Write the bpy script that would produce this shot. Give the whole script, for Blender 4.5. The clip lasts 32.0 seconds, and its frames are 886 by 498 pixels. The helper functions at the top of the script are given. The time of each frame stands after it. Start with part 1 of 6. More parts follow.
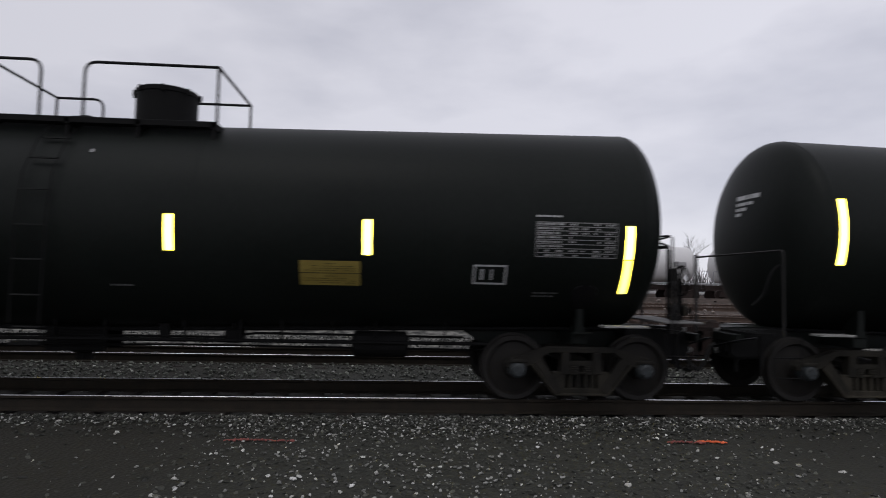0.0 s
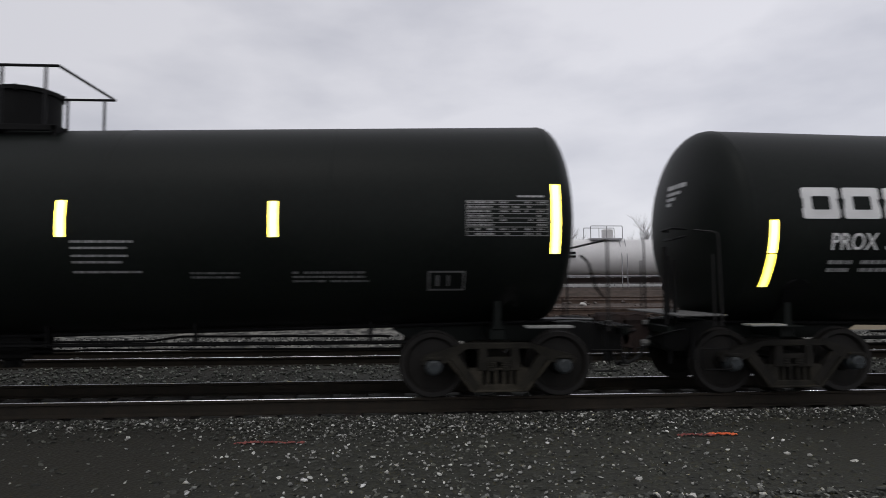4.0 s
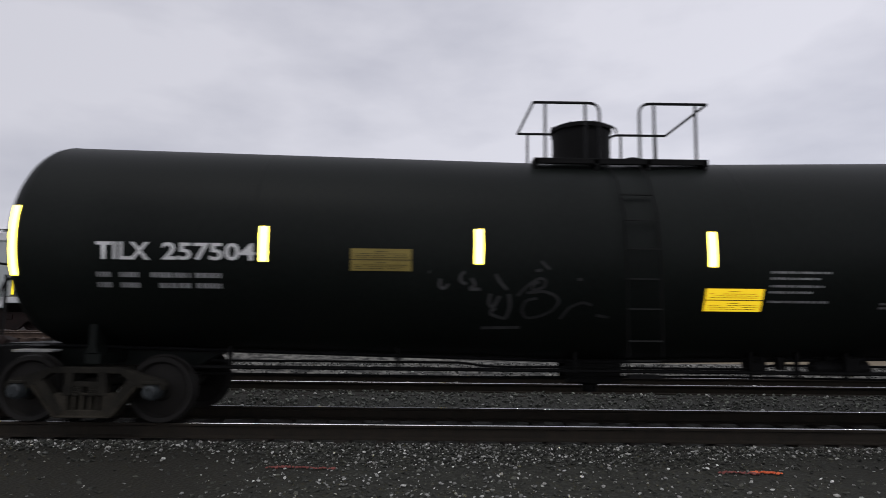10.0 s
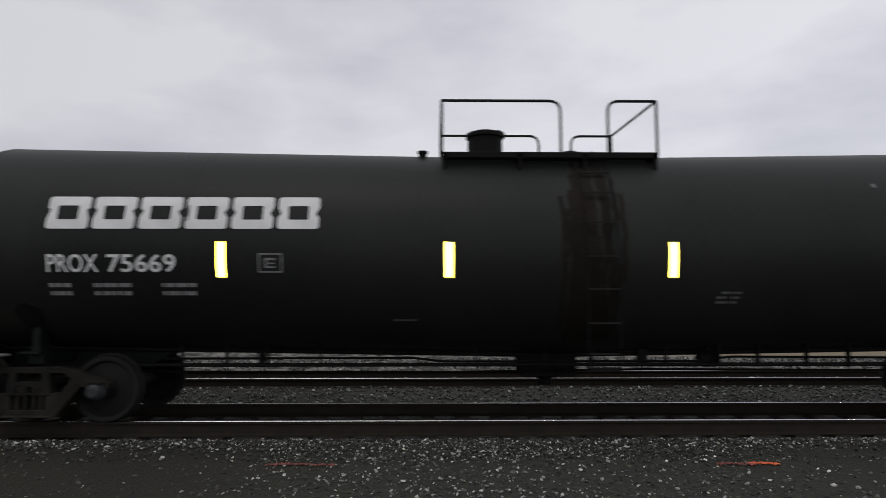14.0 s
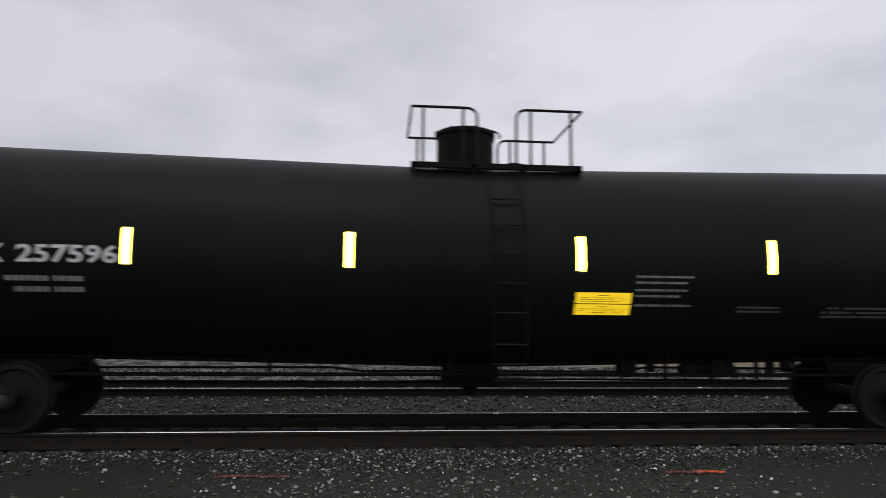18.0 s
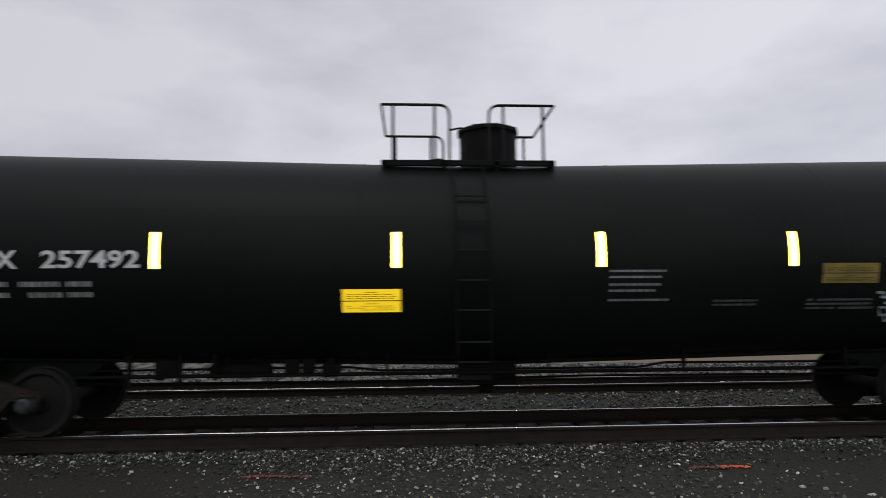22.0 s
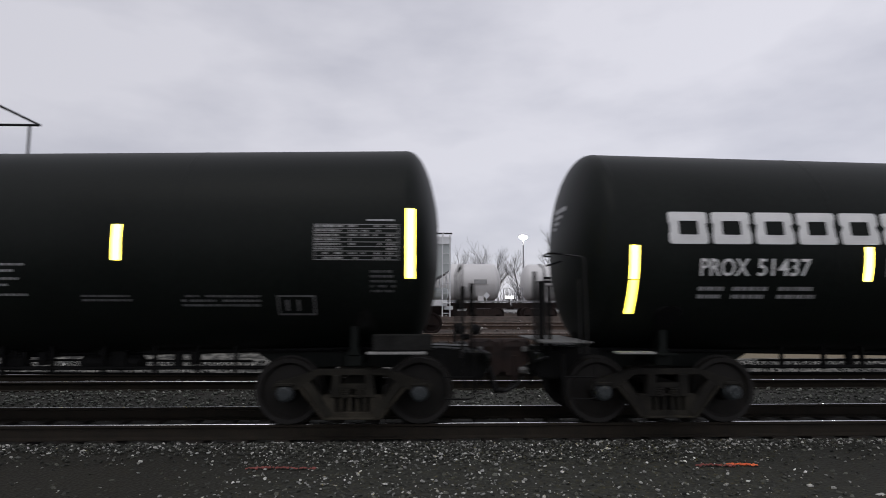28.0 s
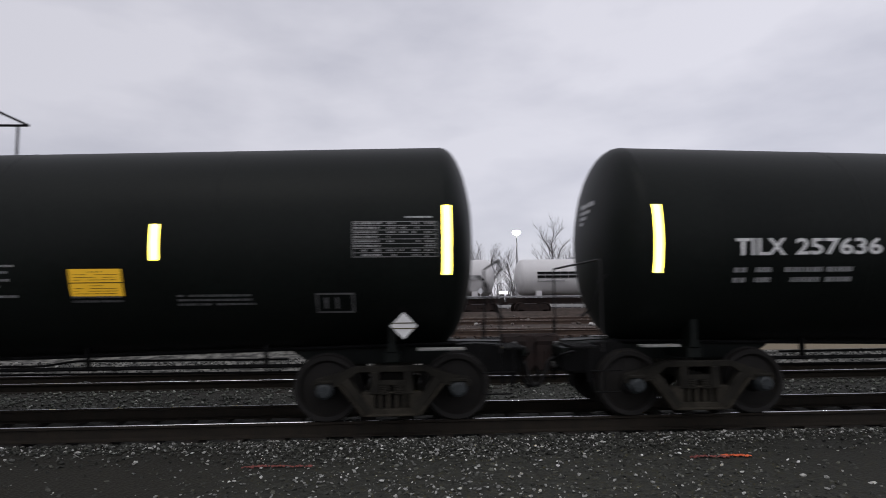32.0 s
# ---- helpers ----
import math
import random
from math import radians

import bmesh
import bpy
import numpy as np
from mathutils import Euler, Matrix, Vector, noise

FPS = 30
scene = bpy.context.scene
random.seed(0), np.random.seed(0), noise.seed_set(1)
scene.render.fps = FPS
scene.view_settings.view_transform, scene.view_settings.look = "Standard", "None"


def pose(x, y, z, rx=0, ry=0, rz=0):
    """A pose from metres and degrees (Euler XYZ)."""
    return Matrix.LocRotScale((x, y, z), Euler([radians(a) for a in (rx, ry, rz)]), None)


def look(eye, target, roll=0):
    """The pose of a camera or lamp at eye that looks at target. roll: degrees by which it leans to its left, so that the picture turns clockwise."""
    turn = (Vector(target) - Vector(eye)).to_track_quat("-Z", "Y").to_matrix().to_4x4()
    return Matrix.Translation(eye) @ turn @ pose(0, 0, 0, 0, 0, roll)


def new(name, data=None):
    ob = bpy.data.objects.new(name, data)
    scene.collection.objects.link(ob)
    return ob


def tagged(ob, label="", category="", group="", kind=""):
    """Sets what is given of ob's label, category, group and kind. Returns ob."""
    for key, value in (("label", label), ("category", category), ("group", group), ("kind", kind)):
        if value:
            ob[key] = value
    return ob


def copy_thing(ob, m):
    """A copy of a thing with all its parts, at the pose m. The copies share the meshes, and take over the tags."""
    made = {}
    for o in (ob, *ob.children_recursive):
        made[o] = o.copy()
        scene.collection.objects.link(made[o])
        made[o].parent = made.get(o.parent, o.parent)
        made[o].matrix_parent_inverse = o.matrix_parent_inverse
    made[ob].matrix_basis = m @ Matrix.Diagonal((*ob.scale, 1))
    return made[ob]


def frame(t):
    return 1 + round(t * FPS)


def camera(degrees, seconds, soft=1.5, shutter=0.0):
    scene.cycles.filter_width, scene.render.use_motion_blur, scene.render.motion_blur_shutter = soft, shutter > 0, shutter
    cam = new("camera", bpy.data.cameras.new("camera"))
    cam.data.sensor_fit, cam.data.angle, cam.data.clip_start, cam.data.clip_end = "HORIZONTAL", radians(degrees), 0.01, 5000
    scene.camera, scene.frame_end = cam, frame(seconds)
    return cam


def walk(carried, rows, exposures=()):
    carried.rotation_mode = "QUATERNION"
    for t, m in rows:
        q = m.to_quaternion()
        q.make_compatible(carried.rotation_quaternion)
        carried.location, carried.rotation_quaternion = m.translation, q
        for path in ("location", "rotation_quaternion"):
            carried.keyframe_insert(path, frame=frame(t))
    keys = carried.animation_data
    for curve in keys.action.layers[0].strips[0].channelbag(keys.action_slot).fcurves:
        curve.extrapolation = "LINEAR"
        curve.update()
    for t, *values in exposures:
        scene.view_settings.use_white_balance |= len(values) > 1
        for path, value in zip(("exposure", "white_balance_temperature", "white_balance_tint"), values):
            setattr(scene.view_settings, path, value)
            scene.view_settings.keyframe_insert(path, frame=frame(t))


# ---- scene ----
# ---- camera ----
# Held by hand beside the line: one standing place, small turns of the wrist (seconds, pitch, roll, yaw).
EYE = (0.0, 0.0, 1.615)
cam = camera(72.3, 32.0, soft=0.75, shutter=0.45)
TURNS = [
    (0, 3.33, -1.22, -4.20), (0.5, 2.60, -1.25, -3.73), (1, 2.76, -1.47, -3.55), (1.5, 3.84, -1.24, -4.03), (2, 3.89, -0.38, -3.58),
    (2.5, 3.45, 0.73, -3.53), (3, 3.20, 0.62, -3.70), (3.5, 3.19, 0.33, -3.73), (4, 3.17, 0.23, -3.68), (4.5, 2.86, 0.14, -3.83),
    (6.5, 1.81, 0.02, -3.88), (7, 1.87, 0.12, -3.97), (7.5, 1.79, 0.28, -2.53), (8, 2.54, 0.21, -2.86), (8.5, 2.43, -0.03, -3.36),
    (9, 2.71, 0.56, -4.43), (9.5, 5.17, 0.55, -2.81), (10, 5.69, -0.68, -0.55), (10.5, 5.52, 0.43, -0.41), (11, 4.23, 0.98, -0.53),
    (11.5, 4.69, -0.24, -0.64), (12, 4.83, -0.26, -1.09), (12.5, 4.51, -0.56, -1.42), (13, 3.68, -1.55, -1.10), (13.5, 4.87, -0.07, -0.89),
    (14, 5.27, 0.01, -0.80), (14.5, 5.71, -0.07, -1.16), (15, 5.90, 0.52, -1.57), (15.5, 5.60, 0.47, -2.01), (17.5, 5.19, -1.11, -5.72),
    (18, 6.18, -0.56, -4.79), (18.5, 6.21, 0.06, -3.69), (19, 5.94, 0.21, -3.57), (19.5, 5.80, -0.22, -3.40), (20, 5.43, -0.27, -3.03),
    (20.5, 5.86, -0.03, -2.49), (21, 6.22, -0.21, -2.71), (21.5, 5.73, 0.01, -3.21), (22, 6.02, 0.49, -3.11), (22.5, 5.76, 0.48, -3.17),
    (23, 5.58, 0.29, -3.44), (23.5, 5.41, 0.16, -2.86), (24, 5.65, -0.04, -2.65), (24.5, 5.60, 0.19, -3.11), (26.5, 5.46, -0.07, -3.02),
    (27, 5.78, -0.07, -2.10), (27.5, 5.97, 0.13, -2.25), (28, 5.50, -0.11, -2.40), (28.5, 5.62, -0.02, -2.35), (29, 5.60, -0.15, -2.41),
    (29.5, 5.64, 0.19, -2.87), (30, 5.50, 0.43, -2.67), (30.5, 5.61, 0.60, -3.15), (31, 5.30, 0.24, -2.92), (31.5, 5.42, 0.59, -3.18),
    (32, 5.14, 0.66, -2.95),
]
# the camera's own exposure and white balance drift a little (seconds, stops, kelvin, tint)
BALANCE = [(0, -0.04, 6410, 12), (1.5, -0.02, 6500, 10), (3, -0.02, 6530, 10), (8, -0.02, 6440, 11), (9.5, -0.03, 6410, 12), (13, -0.02, 6510, 10), (15, 0, 6610, 9), (18, -0.02, 6490, 10.5), (22, -0.05, 6500, 10), (24.5, -0.03, 6440, 11.5), (27, -0.02, 6500, 10), (29, -0.05, 6400, 13.5), (32, -0.03, 6420, 12.5)]
walk(cam, [(t, pose(*EYE, 90 + p, r, y)) for t, p, r, y in TURNS], BALANCE)

# ---- light ----
world = bpy.data.worlds.new("overcast_sky")
scene.world = world
world.use_nodes = True
wn, wl = world.node_tree.nodes, world.node_tree.links
wn.clear()
w_out = wn.new("ShaderNodeOutputWorld")
w_bg = wn.new("ShaderNodeBackground")
w_sky = wn.new("ShaderNodeTexSky")
w_sky.sky_type = "NISHITA"
w_sky.sun_disc = False
w_sky.sun_elevation = radians(38)
w_sky.sun_rotation = radians(200)
w_co = wn.new("ShaderNodeTexCoord")
w_map = wn.new("ShaderNodeMapping")
w_map.inputs["Scale"].default_value = (1.0, 1.0, 2.6)
w_n = wn.new("ShaderNodeTexNoise")
w_n.inputs["Scale"].default_value = 2.6
w_n.inputs["Detail"].default_value = 5.0
w_n.inputs["Roughness"].default_value = 0.5
w_ramp = wn.new("ShaderNodeValToRGB")
w_ramp.color_ramp.elements[0].position = 0.34
w_ramp.color_ramp.elements[0].color = (0.60, 0.605, 0.672, 1)
w_ramp.color_ramp.elements[1].position = 0.58
w_ramp.color_ramp.elements[1].color = (0.78, 0.778, 0.835, 1)
w_dim = wn.new("ShaderNodeMix")
w_dim.data_type = "RGBA"
w_dim.blend_type = "MULTIPLY"
w_dim.inputs[0].default_value = 1.0
w_dim.inputs[7].default_value = (0.1, 0.1, 0.1, 1)
w_mix = wn.new("ShaderNodeMix")
w_mix.data_type = "RGBA"
w_mix.inputs[0].default_value = 0.93
wl.new(w_co.outputs["Generated"], w_map.inputs["Vector"])
wl.new(w_map.outputs["Vector"], w_n.inputs["Vector"])
wl.new(w_n.outputs["Fac"], w_ramp.inputs["Fac"])
wl.new(w_sky.outputs["Color"], w_dim.inputs[6])
wl.new(w_dim.outputs[2], w_mix.inputs[6])
wl.new(w_ramp.outputs["Color"], w_mix.inputs[7])
w_sep = wn.new("ShaderNodeSeparateXYZ")
wl.new(w_co.outputs["Generated"], w_sep.inputs[0])
w_grad = wn.new("ShaderNodeMapRange")
w_grad.inputs["From Min"].default_value, w_grad.inputs["From Max"].default_value = -0.7, 0.5
w_grad.inputs["To Min"].default_value, w_grad.inputs["To Max"].default_value = 0.86, 1.02
wl.new(w_sep.outputs["X"], w_grad.inputs["Value"])
w_tilt = wn.new("ShaderNodeMix")
w_tilt.data_type = "RGBA"
w_tilt.blend_type = "MULTIPLY"
w_tilt.inputs[0].default_value = 1.0
wl.new(w_mix.outputs[2], w_tilt.inputs[6])
wl.new(w_grad.outputs["Result"], w_tilt.inputs[7])
wl.new(w_tilt.outputs[2], w_bg.inputs["Color"])
wl.new(w_bg.outputs["Background"], w_out.inputs["Surface"])
w_bg.inputs["Strength"].default_value = 1.0

sun = bpy.data.lights.new("sun", "SUN")
sun.energy = 0.5
sun.angle = radians(25)
sun.color = (1.0, 0.97, 0.93)
sun_ob = new("sun", sun)
sun_ob.matrix_world = look((0, 0, 30), (6, 14, 0))


# ---- materials ----
def nodes_of(name):
    m = bpy.data.materials.new(name)
    m.use_nodes = True
    nt = m.node_tree
    return m, nt.nodes, nt.links, nt.nodes["Principled BSDF"]


def surface(name, dark, light, rough=0.6, metal=0.0, coarse=1.5, fine=40.0, bump=0.1, spec=0.5, stretch=(1, 1, 1), per=""):
    """A worn surface between two colours: broad stains, fine grain and relief; per: 'object' or 'island' varies piece by piece."""
    m, nd, lk, bs = nodes_of(name)
    co = nd.new("ShaderNodeTexCoord")
    mp = nd.new("ShaderNodeMapping")
    mp.inputs["Scale"].default_value = stretch
    lk.new(co.outputs["Object"], mp.inputs["Vector"])
    a = nd.new("ShaderNodeTexNoise")
    a.inputs["Scale"].default_value = coarse
    a.inputs["Detail"].default_value = 6
    b = nd.new("ShaderNodeTexNoise")
    b.inputs["Scale"].default_value = fine
    b.inputs["Detail"].default_value = 4
    lk.new(mp.outputs["Vector"], a.inputs["Vector"])
    lk.new(mp.outputs["Vector"], b.inputs["Vector"])
    mix = nd.new("ShaderNodeMath")
    mix.operation = "MULTIPLY_ADD"
    mix.inputs[1].default_value = 0.4
    lk.new(b.outputs["Fac"], mix.inputs[0])
    half = nd.new("ShaderNodeMath")
    half.operation = "MULTIPLY"
    half.inputs[1].default_value = 0.6
    lk.new(a.outputs["Fac"], half.inputs[0])
    lk.new(half.outputs[0], mix.inputs[2])
    fac = mix.outputs[0]
    if per:
        if per == "object":
            rnd = nd.new("ShaderNodeObjectInfo").outputs["Random"]
        else:
            rnd = nd.new("ShaderNodeNewGeometry").outputs["Random Per Island"]
        add = nd.new("ShaderNodeMath")
        add.operation = "MULTIPLY_ADD"
        add.inputs[1].default_value = 0.35
        lk.new(rnd, add.inputs[0])
        sub = nd.new("ShaderNodeMath")
        sub.operation = "SUBTRACT"
        sub.inputs[1].default_value = 0.17
        lk.new(fac, sub.inputs[0])
        lk.new(sub.outputs[0], add.inputs[2])
        fac = add.outputs[0]
    rp = nd.new("ShaderNodeValToRGB")
    rp.color_ramp.elements[0].position = 0.32
    rp.color_ramp.elements[0].color = (*dark, 1)
    rp.color_ramp.elements[1].position = 0.68
    rp.color_ramp.elements[1].color = (*light, 1)
    lk.new(fac, rp.inputs["Fac"])
    lk.new(rp.outputs["Color"], bs.inputs["Base Color"])
    rr = nd.new("ShaderNodeMapRange")
    rr.inputs["To Min"].default_value = max(0.05, rough - 0.12)
    rr.inputs["To Max"].default_value = min(1.0, rough + 0.12)
    lk.new(fac, rr.inputs["Value"])
    lk.new(rr.outputs["Result"], bs.inputs["Roughness"])
    bp = nd.new("ShaderNodeBump")
    bp.inputs["Strength"].default_value = bump
    bp.inputs["Distance"].default_value = 0.01
    lk.new(b.outputs["Fac"], bp.inputs["Height"])
    lk.new(bp.outputs["Normal"], bs.inputs["Normal"])
    bs.inputs["Metallic"].default_value = metal
    bs.inputs["Specular IOR Level"].default_value = spec
    return m


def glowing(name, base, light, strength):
    """Lit lamp, or a sheet whose glow stands in for light thrown back."""
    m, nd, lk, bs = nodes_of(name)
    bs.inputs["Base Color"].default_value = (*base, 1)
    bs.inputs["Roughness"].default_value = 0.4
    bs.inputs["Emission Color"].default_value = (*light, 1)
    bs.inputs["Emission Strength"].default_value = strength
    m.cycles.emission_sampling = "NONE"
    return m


def gravel_material(name, dark, light, speck):
    """Crushed stone: each stone its own grey, a few pale ones."""
    m, nd, lk, bs = nodes_of(name)
    geo = nd.new("ShaderNodeNewGeometry")
    rp = nd.new("ShaderNodeValToRGB")
    cr = rp.color_ramp
    cr.elements[0].position, cr.elements[0].color = 0.0, (*dark, 1)
    cr.elements[1].position, cr.elements[1].color = 0.62, (*light, 1)
    for at, k in ((0.89, 1.7), (0.965, 2.8)):
        e = cr.elements.new(at)
        e.color = (*[min(c * k, 0.6) for c in light], 1)
    e = cr.elements.new(0.988)
    e.color = (*speck, 1)
    lk.new(geo.outputs["Random Per Island"], rp.inputs["Fac"])
    co = nd.new("ShaderNodeTexCoord")
    n = nd.new("ShaderNodeTexNoise")
    n.inputs["Scale"].default_value = 55
    n.inputs["Detail"].default_value = 4
    lk.new(co.outputs["Object"], n.inputs["Vector"])
    mx = nd.new("ShaderNodeMix")
    mx.data_type = "RGBA"
    mx.blend_type = "MULTIPLY"
    mx.inputs[0].default_value = 0.8
    g = nd.new("ShaderNodeValToRGB")
    g.color_ramp.elements[0].position, g.color_ramp.elements[0].color = 0.3, (0.5, 0.5, 0.5, 1)
    g.color_ramp.elements[1].position, g.color_ramp.elements[1].color = 0.7, (1.3, 1.28, 1.25, 1)
    lk.new(n.outputs["Fac"], g.inputs["Fac"])
    lk.new(rp.outputs["Color"], mx.inputs[6])
    lk.new(g.outputs["Color"], mx.inputs[7])
    lk.new(mx.outputs[2], bs.inputs["Base Color"])
    bs.inputs["Roughness"].default_value = 0.75
    bp = nd.new("ShaderNodeBump")
    bp.inputs["Strength"].default_value = 0.4
    bp.inputs["Distance"].default_value = 0.005
    lk.new(n.outputs["Fac"], bp.inputs["Height"])
    lk.new(bp.outputs["Normal"], bs.inputs["Normal"])
    return m


def ground_material():
    """Fine dark grit by the line, a pale gravel strip past the second track, rust-brown yard ground beyond."""
    m, nd, lk, bs = nodes_of("yard_ground")
    co = nd.new("ShaderNodeTexCoord")
    sep = nd.new("ShaderNodeSeparateXYZ")
    lk.new(co.outputs["Object"], sep.inputs[0])
    v = nd.new("ShaderNodeTexVoronoi")
    v.inputs["Scale"].default_value = 24
    lk.new(co.outputs["Object"], v.inputs["Vector"])
    n = nd.new("ShaderNodeTexNoise")
    n.inputs["Scale"].default_value = 2.4
    n.inputs["Detail"].default_value = 8
    lk.new(co.outputs["Object"], n.inputs["Vector"])
    grit = nd.new("ShaderNodeValToRGB")
    grit.color_ramp.elements[0].position, grit.color_ramp.elements[0].color = 0.1, (0.024, 0.0245, 0.0195, 1)
    grit.color_ramp.elements[1].position, grit.color_ramp.elements[1].color = 0.9, (0.039, 0.0397, 0.0317, 1)
    sepc = nd.new("ShaderNodeSeparateColor")
    lk.new(v.outputs["Color"], sepc.inputs[0])
    lk.new(sepc.outputs[0], grit.inputs["Fac"])
    pale = nd.new("ShaderNodeValToRGB")
    pale.color_ramp.elements[0].position, pale.color_ramp.elements[0].color = 0.40, (0.03, 0.03, 0.027, 1)
    pale.color_ramp.elements[1].position, pale.color_ramp.elements[1].color = 0.62, (0.19, 0.185, 0.165, 1)
    n2 = nd.new("ShaderNodeTexNoise")
    n2.inputs["Scale"].default_value = 3.0
    n2.inputs["Detail"].default_value = 9
    lk.new(co.outputs["Object"], n2.inputs["Vector"])
    lk.new(n2.outputs["Fac"], pale.inputs["Fac"])
    brown = nd.new("ShaderNodeValToRGB")
    brown.color_ramp.elements[0].position, brown.color_ramp.elements[0].color = 0.3, (0.033, 0.0245, 0.0195, 1)
    brown.color_ramp.elements[1].position, brown.color_ramp.elements[1].color = 0.75, (0.090, 0.068, 0.055, 1)
    lk.new(n.outputs["Fac"], brown.inputs["Fac"])

    def step(lo, hi, axis="Y"):
        r = nd.new("ShaderNodeMapRange")
        r.interpolation_type = "SMOOTHSTEP"
        r.inputs["From Min"].default_value, r.inputs["From Max"].default_value = lo, hi
        lk.new(sep.outputs[axis], r.inputs["Value"])
        return r.outputs["Result"]

    def blend(fac, first, second):
        x = nd.new("ShaderNodeMix")
        x.data_type = "RGBA"
        lk.new(fac, x.inputs[0])
        lk.new(first, x.inputs[6])
        if isinstance(second, tuple):
            x.inputs[7].default_value = second
        else:
            lk.new(second, x.inputs[7])
        return x.outputs[2]

    def times(a, b):
        x = nd.new("ShaderNodeMath")
        x.operation = "MULTIPLY"
        lk.new(a, x.inputs[0])
        lk.new(b, x.inputs[1])
        return x.outputs[0]

    # grit darkened towards the right, lens falloff put into the colour
    right_falloff = blend(step(3.4, 5.4, "X"), grit.outputs["Color"], (0.0255, 0.0255, 0.0202, 1))
    # olive mud on the left, darkened further for lens falloff
    left_mud_falloff = blend(step(-0.6, -3.2, "X"), right_falloff, (0.0205, 0.0196, 0.0144, 1))
    sandy = blend(times(step(19.9, 20.4), step(4.6, 6.0, "X")), pale.outputs["Color"], (0.20, 0.165, 0.112, 1))

    # brown darkened on the left: hopper shade, with some soot, in the colour
    darkened = blend(step(2.5, -2.5, "X"), brown.outputs["Color"], (0.030, 0.0225, 0.0185, 1))
    m1 = nd.new("ShaderNodeMix")
    m1.data_type = "RGBA"
    lk.new(step(15.8, 17.2), m1.inputs[0])
    lk.new(left_mud_falloff, m1.inputs[6])
    lk.new(sandy, m1.inputs[7])
    m2 = nd.new("ShaderNodeMix")
    m2.data_type = "RGBA"
    lk.new(step(20.7, 21.6), m2.inputs[0])
    lk.new(m1.outputs[2], m2.inputs[6])
    lk.new(darkened, m2.inputs[7])
    lk.new(m2.outputs[2], bs.inputs["Base Color"])
    bs.inputs["Roughness"].default_value = 0.9
    bs.inputs["Specular IOR Level"].default_value = 0.3
    bp = nd.new("ShaderNodeBump")
    bp.inputs["Strength"].default_value = 0.6
    bp.inputs["Distance"].default_value = 0.02
    lk.new(v.outputs["Distance"], bp.inputs["Height"])
    lk.new(bp.outputs["Normal"], bs.inputs["Normal"])
    return m


M_TANK = surface("black_tank_paint", (0.0050, 0.0065, 0.0057), (0.0116, 0.0140, 0.0124), 0.48, 0, 0.9, 30, 0.04, 0.11, (0.6, 1, 0.35))
M_TANK_FADED = surface("faded_black_tank_paint", (0.0100, 0.0112, 0.0098), (0.0200, 0.0220, 0.0192), 0.48, 0, 0.9, 30, 0.04, 0.17, (0.6, 1, 0.35))
M_BLACK = surface("black_steel_paint", (0.003, 0.003, 0.003), (0.0085, 0.0085, 0.0085), 0.7, 0, 3, 50, 0.12, 0.13)
M_RUNG = surface("dark_worn_rung_paint", (0.011, 0.0115, 0.011), (0.024, 0.025, 0.024), 0.7, 0, 4, 60, 0.1, 0.15)
M_RAILING = surface("dark_railing_paint", (0.0035, 0.0035, 0.004), (0.0095, 0.0095, 0.0105), 0.6, 0, 4, 60, 0.1, 0.18)
M_TRUCK = surface("dusty_cast_steel", (0.004, 0.0039, 0.0031), (0.029, 0.0262, 0.0200), 0.85, 0, 5, 45, 0.3, 0.2)
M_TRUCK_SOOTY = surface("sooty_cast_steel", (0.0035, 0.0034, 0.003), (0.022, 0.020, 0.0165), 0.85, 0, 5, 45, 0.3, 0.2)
M_PAN = surface("tan_dusted_cast_steel", (0.011, 0.0098, 0.0072), (0.050, 0.044, 0.033), 0.9, 0, 6, 45, 0.3, 0.2)
M_ENDRAIL = surface("sooty_handrail_paint", (0.006, 0.0055, 0.005), (0.017, 0.016, 0.015), 0.6, 0, 4, 60, 0.1, 0.3)
M_WHEEL = surface("dark_wheel_steel", (0.005, 0.0045, 0.0038), (0.014, 0.0122, 0.0105), 0.75, 0.0, 4, 40, 0.2, 0.25)
M_RIM = surface("dull_wheel_rim", (0.0055, 0.005, 0.0044), (0.0150, 0.0132, 0.0116), 0.65, 0.0, 5, 40, 0.15, 0.3)
M_CAP = surface("blue_grey_bearing_cap", (0.012, 0.0153, 0.0168), (0.035, 0.043, 0.046), 0.6, 0, 8, 60, 0.2)
M_EDGE = surface("pale_worn_plate", (0.16, 0.16, 0.15), (0.33, 0.33, 0.32), 0.7, 0, 6, 50, 0.2)
M_PLATE = surface("grey_worn_plate", (0.07, 0.07, 0.068), (0.17, 0.17, 0.165), 0.75, 0, 6, 50, 0.2)
M_WHITE = surface("white_stencil_paint", (0.66, 0.66, 0.65), (0.86, 0.86, 0.85), 0.6, 0, 5, 60, 0.05)
M_EMBLEM = surface("chalky_emblem_paint", (0.62, 0.62, 0.61), (0.80, 0.80, 0.79), 0.65, 0, 3, 60, 0.05)
M_GREY = surface("faded_stencil_paint", (0.24, 0.24, 0.24), (0.42, 0.42, 0.42), 0.7, 0, 9, 80, 0.05)
M_PANEL = surface("panel_stencil_paint", (0.34, 0.34, 0.34), (0.58, 0.58, 0.58), 0.7, 0, 9, 80, 0.05)
M_WORN = surface("half_worn_stencil", (0.09, 0.09, 0.09), (0.19, 0.19, 0.19), 0.7, 0, 9, 80, 0.05)
M_SMALLPRINT = surface("small_stencil_print", (0.15, 0.15, 0.15), (0.28, 0.28, 0.28), 0.7, 0, 9, 80, 0.05)
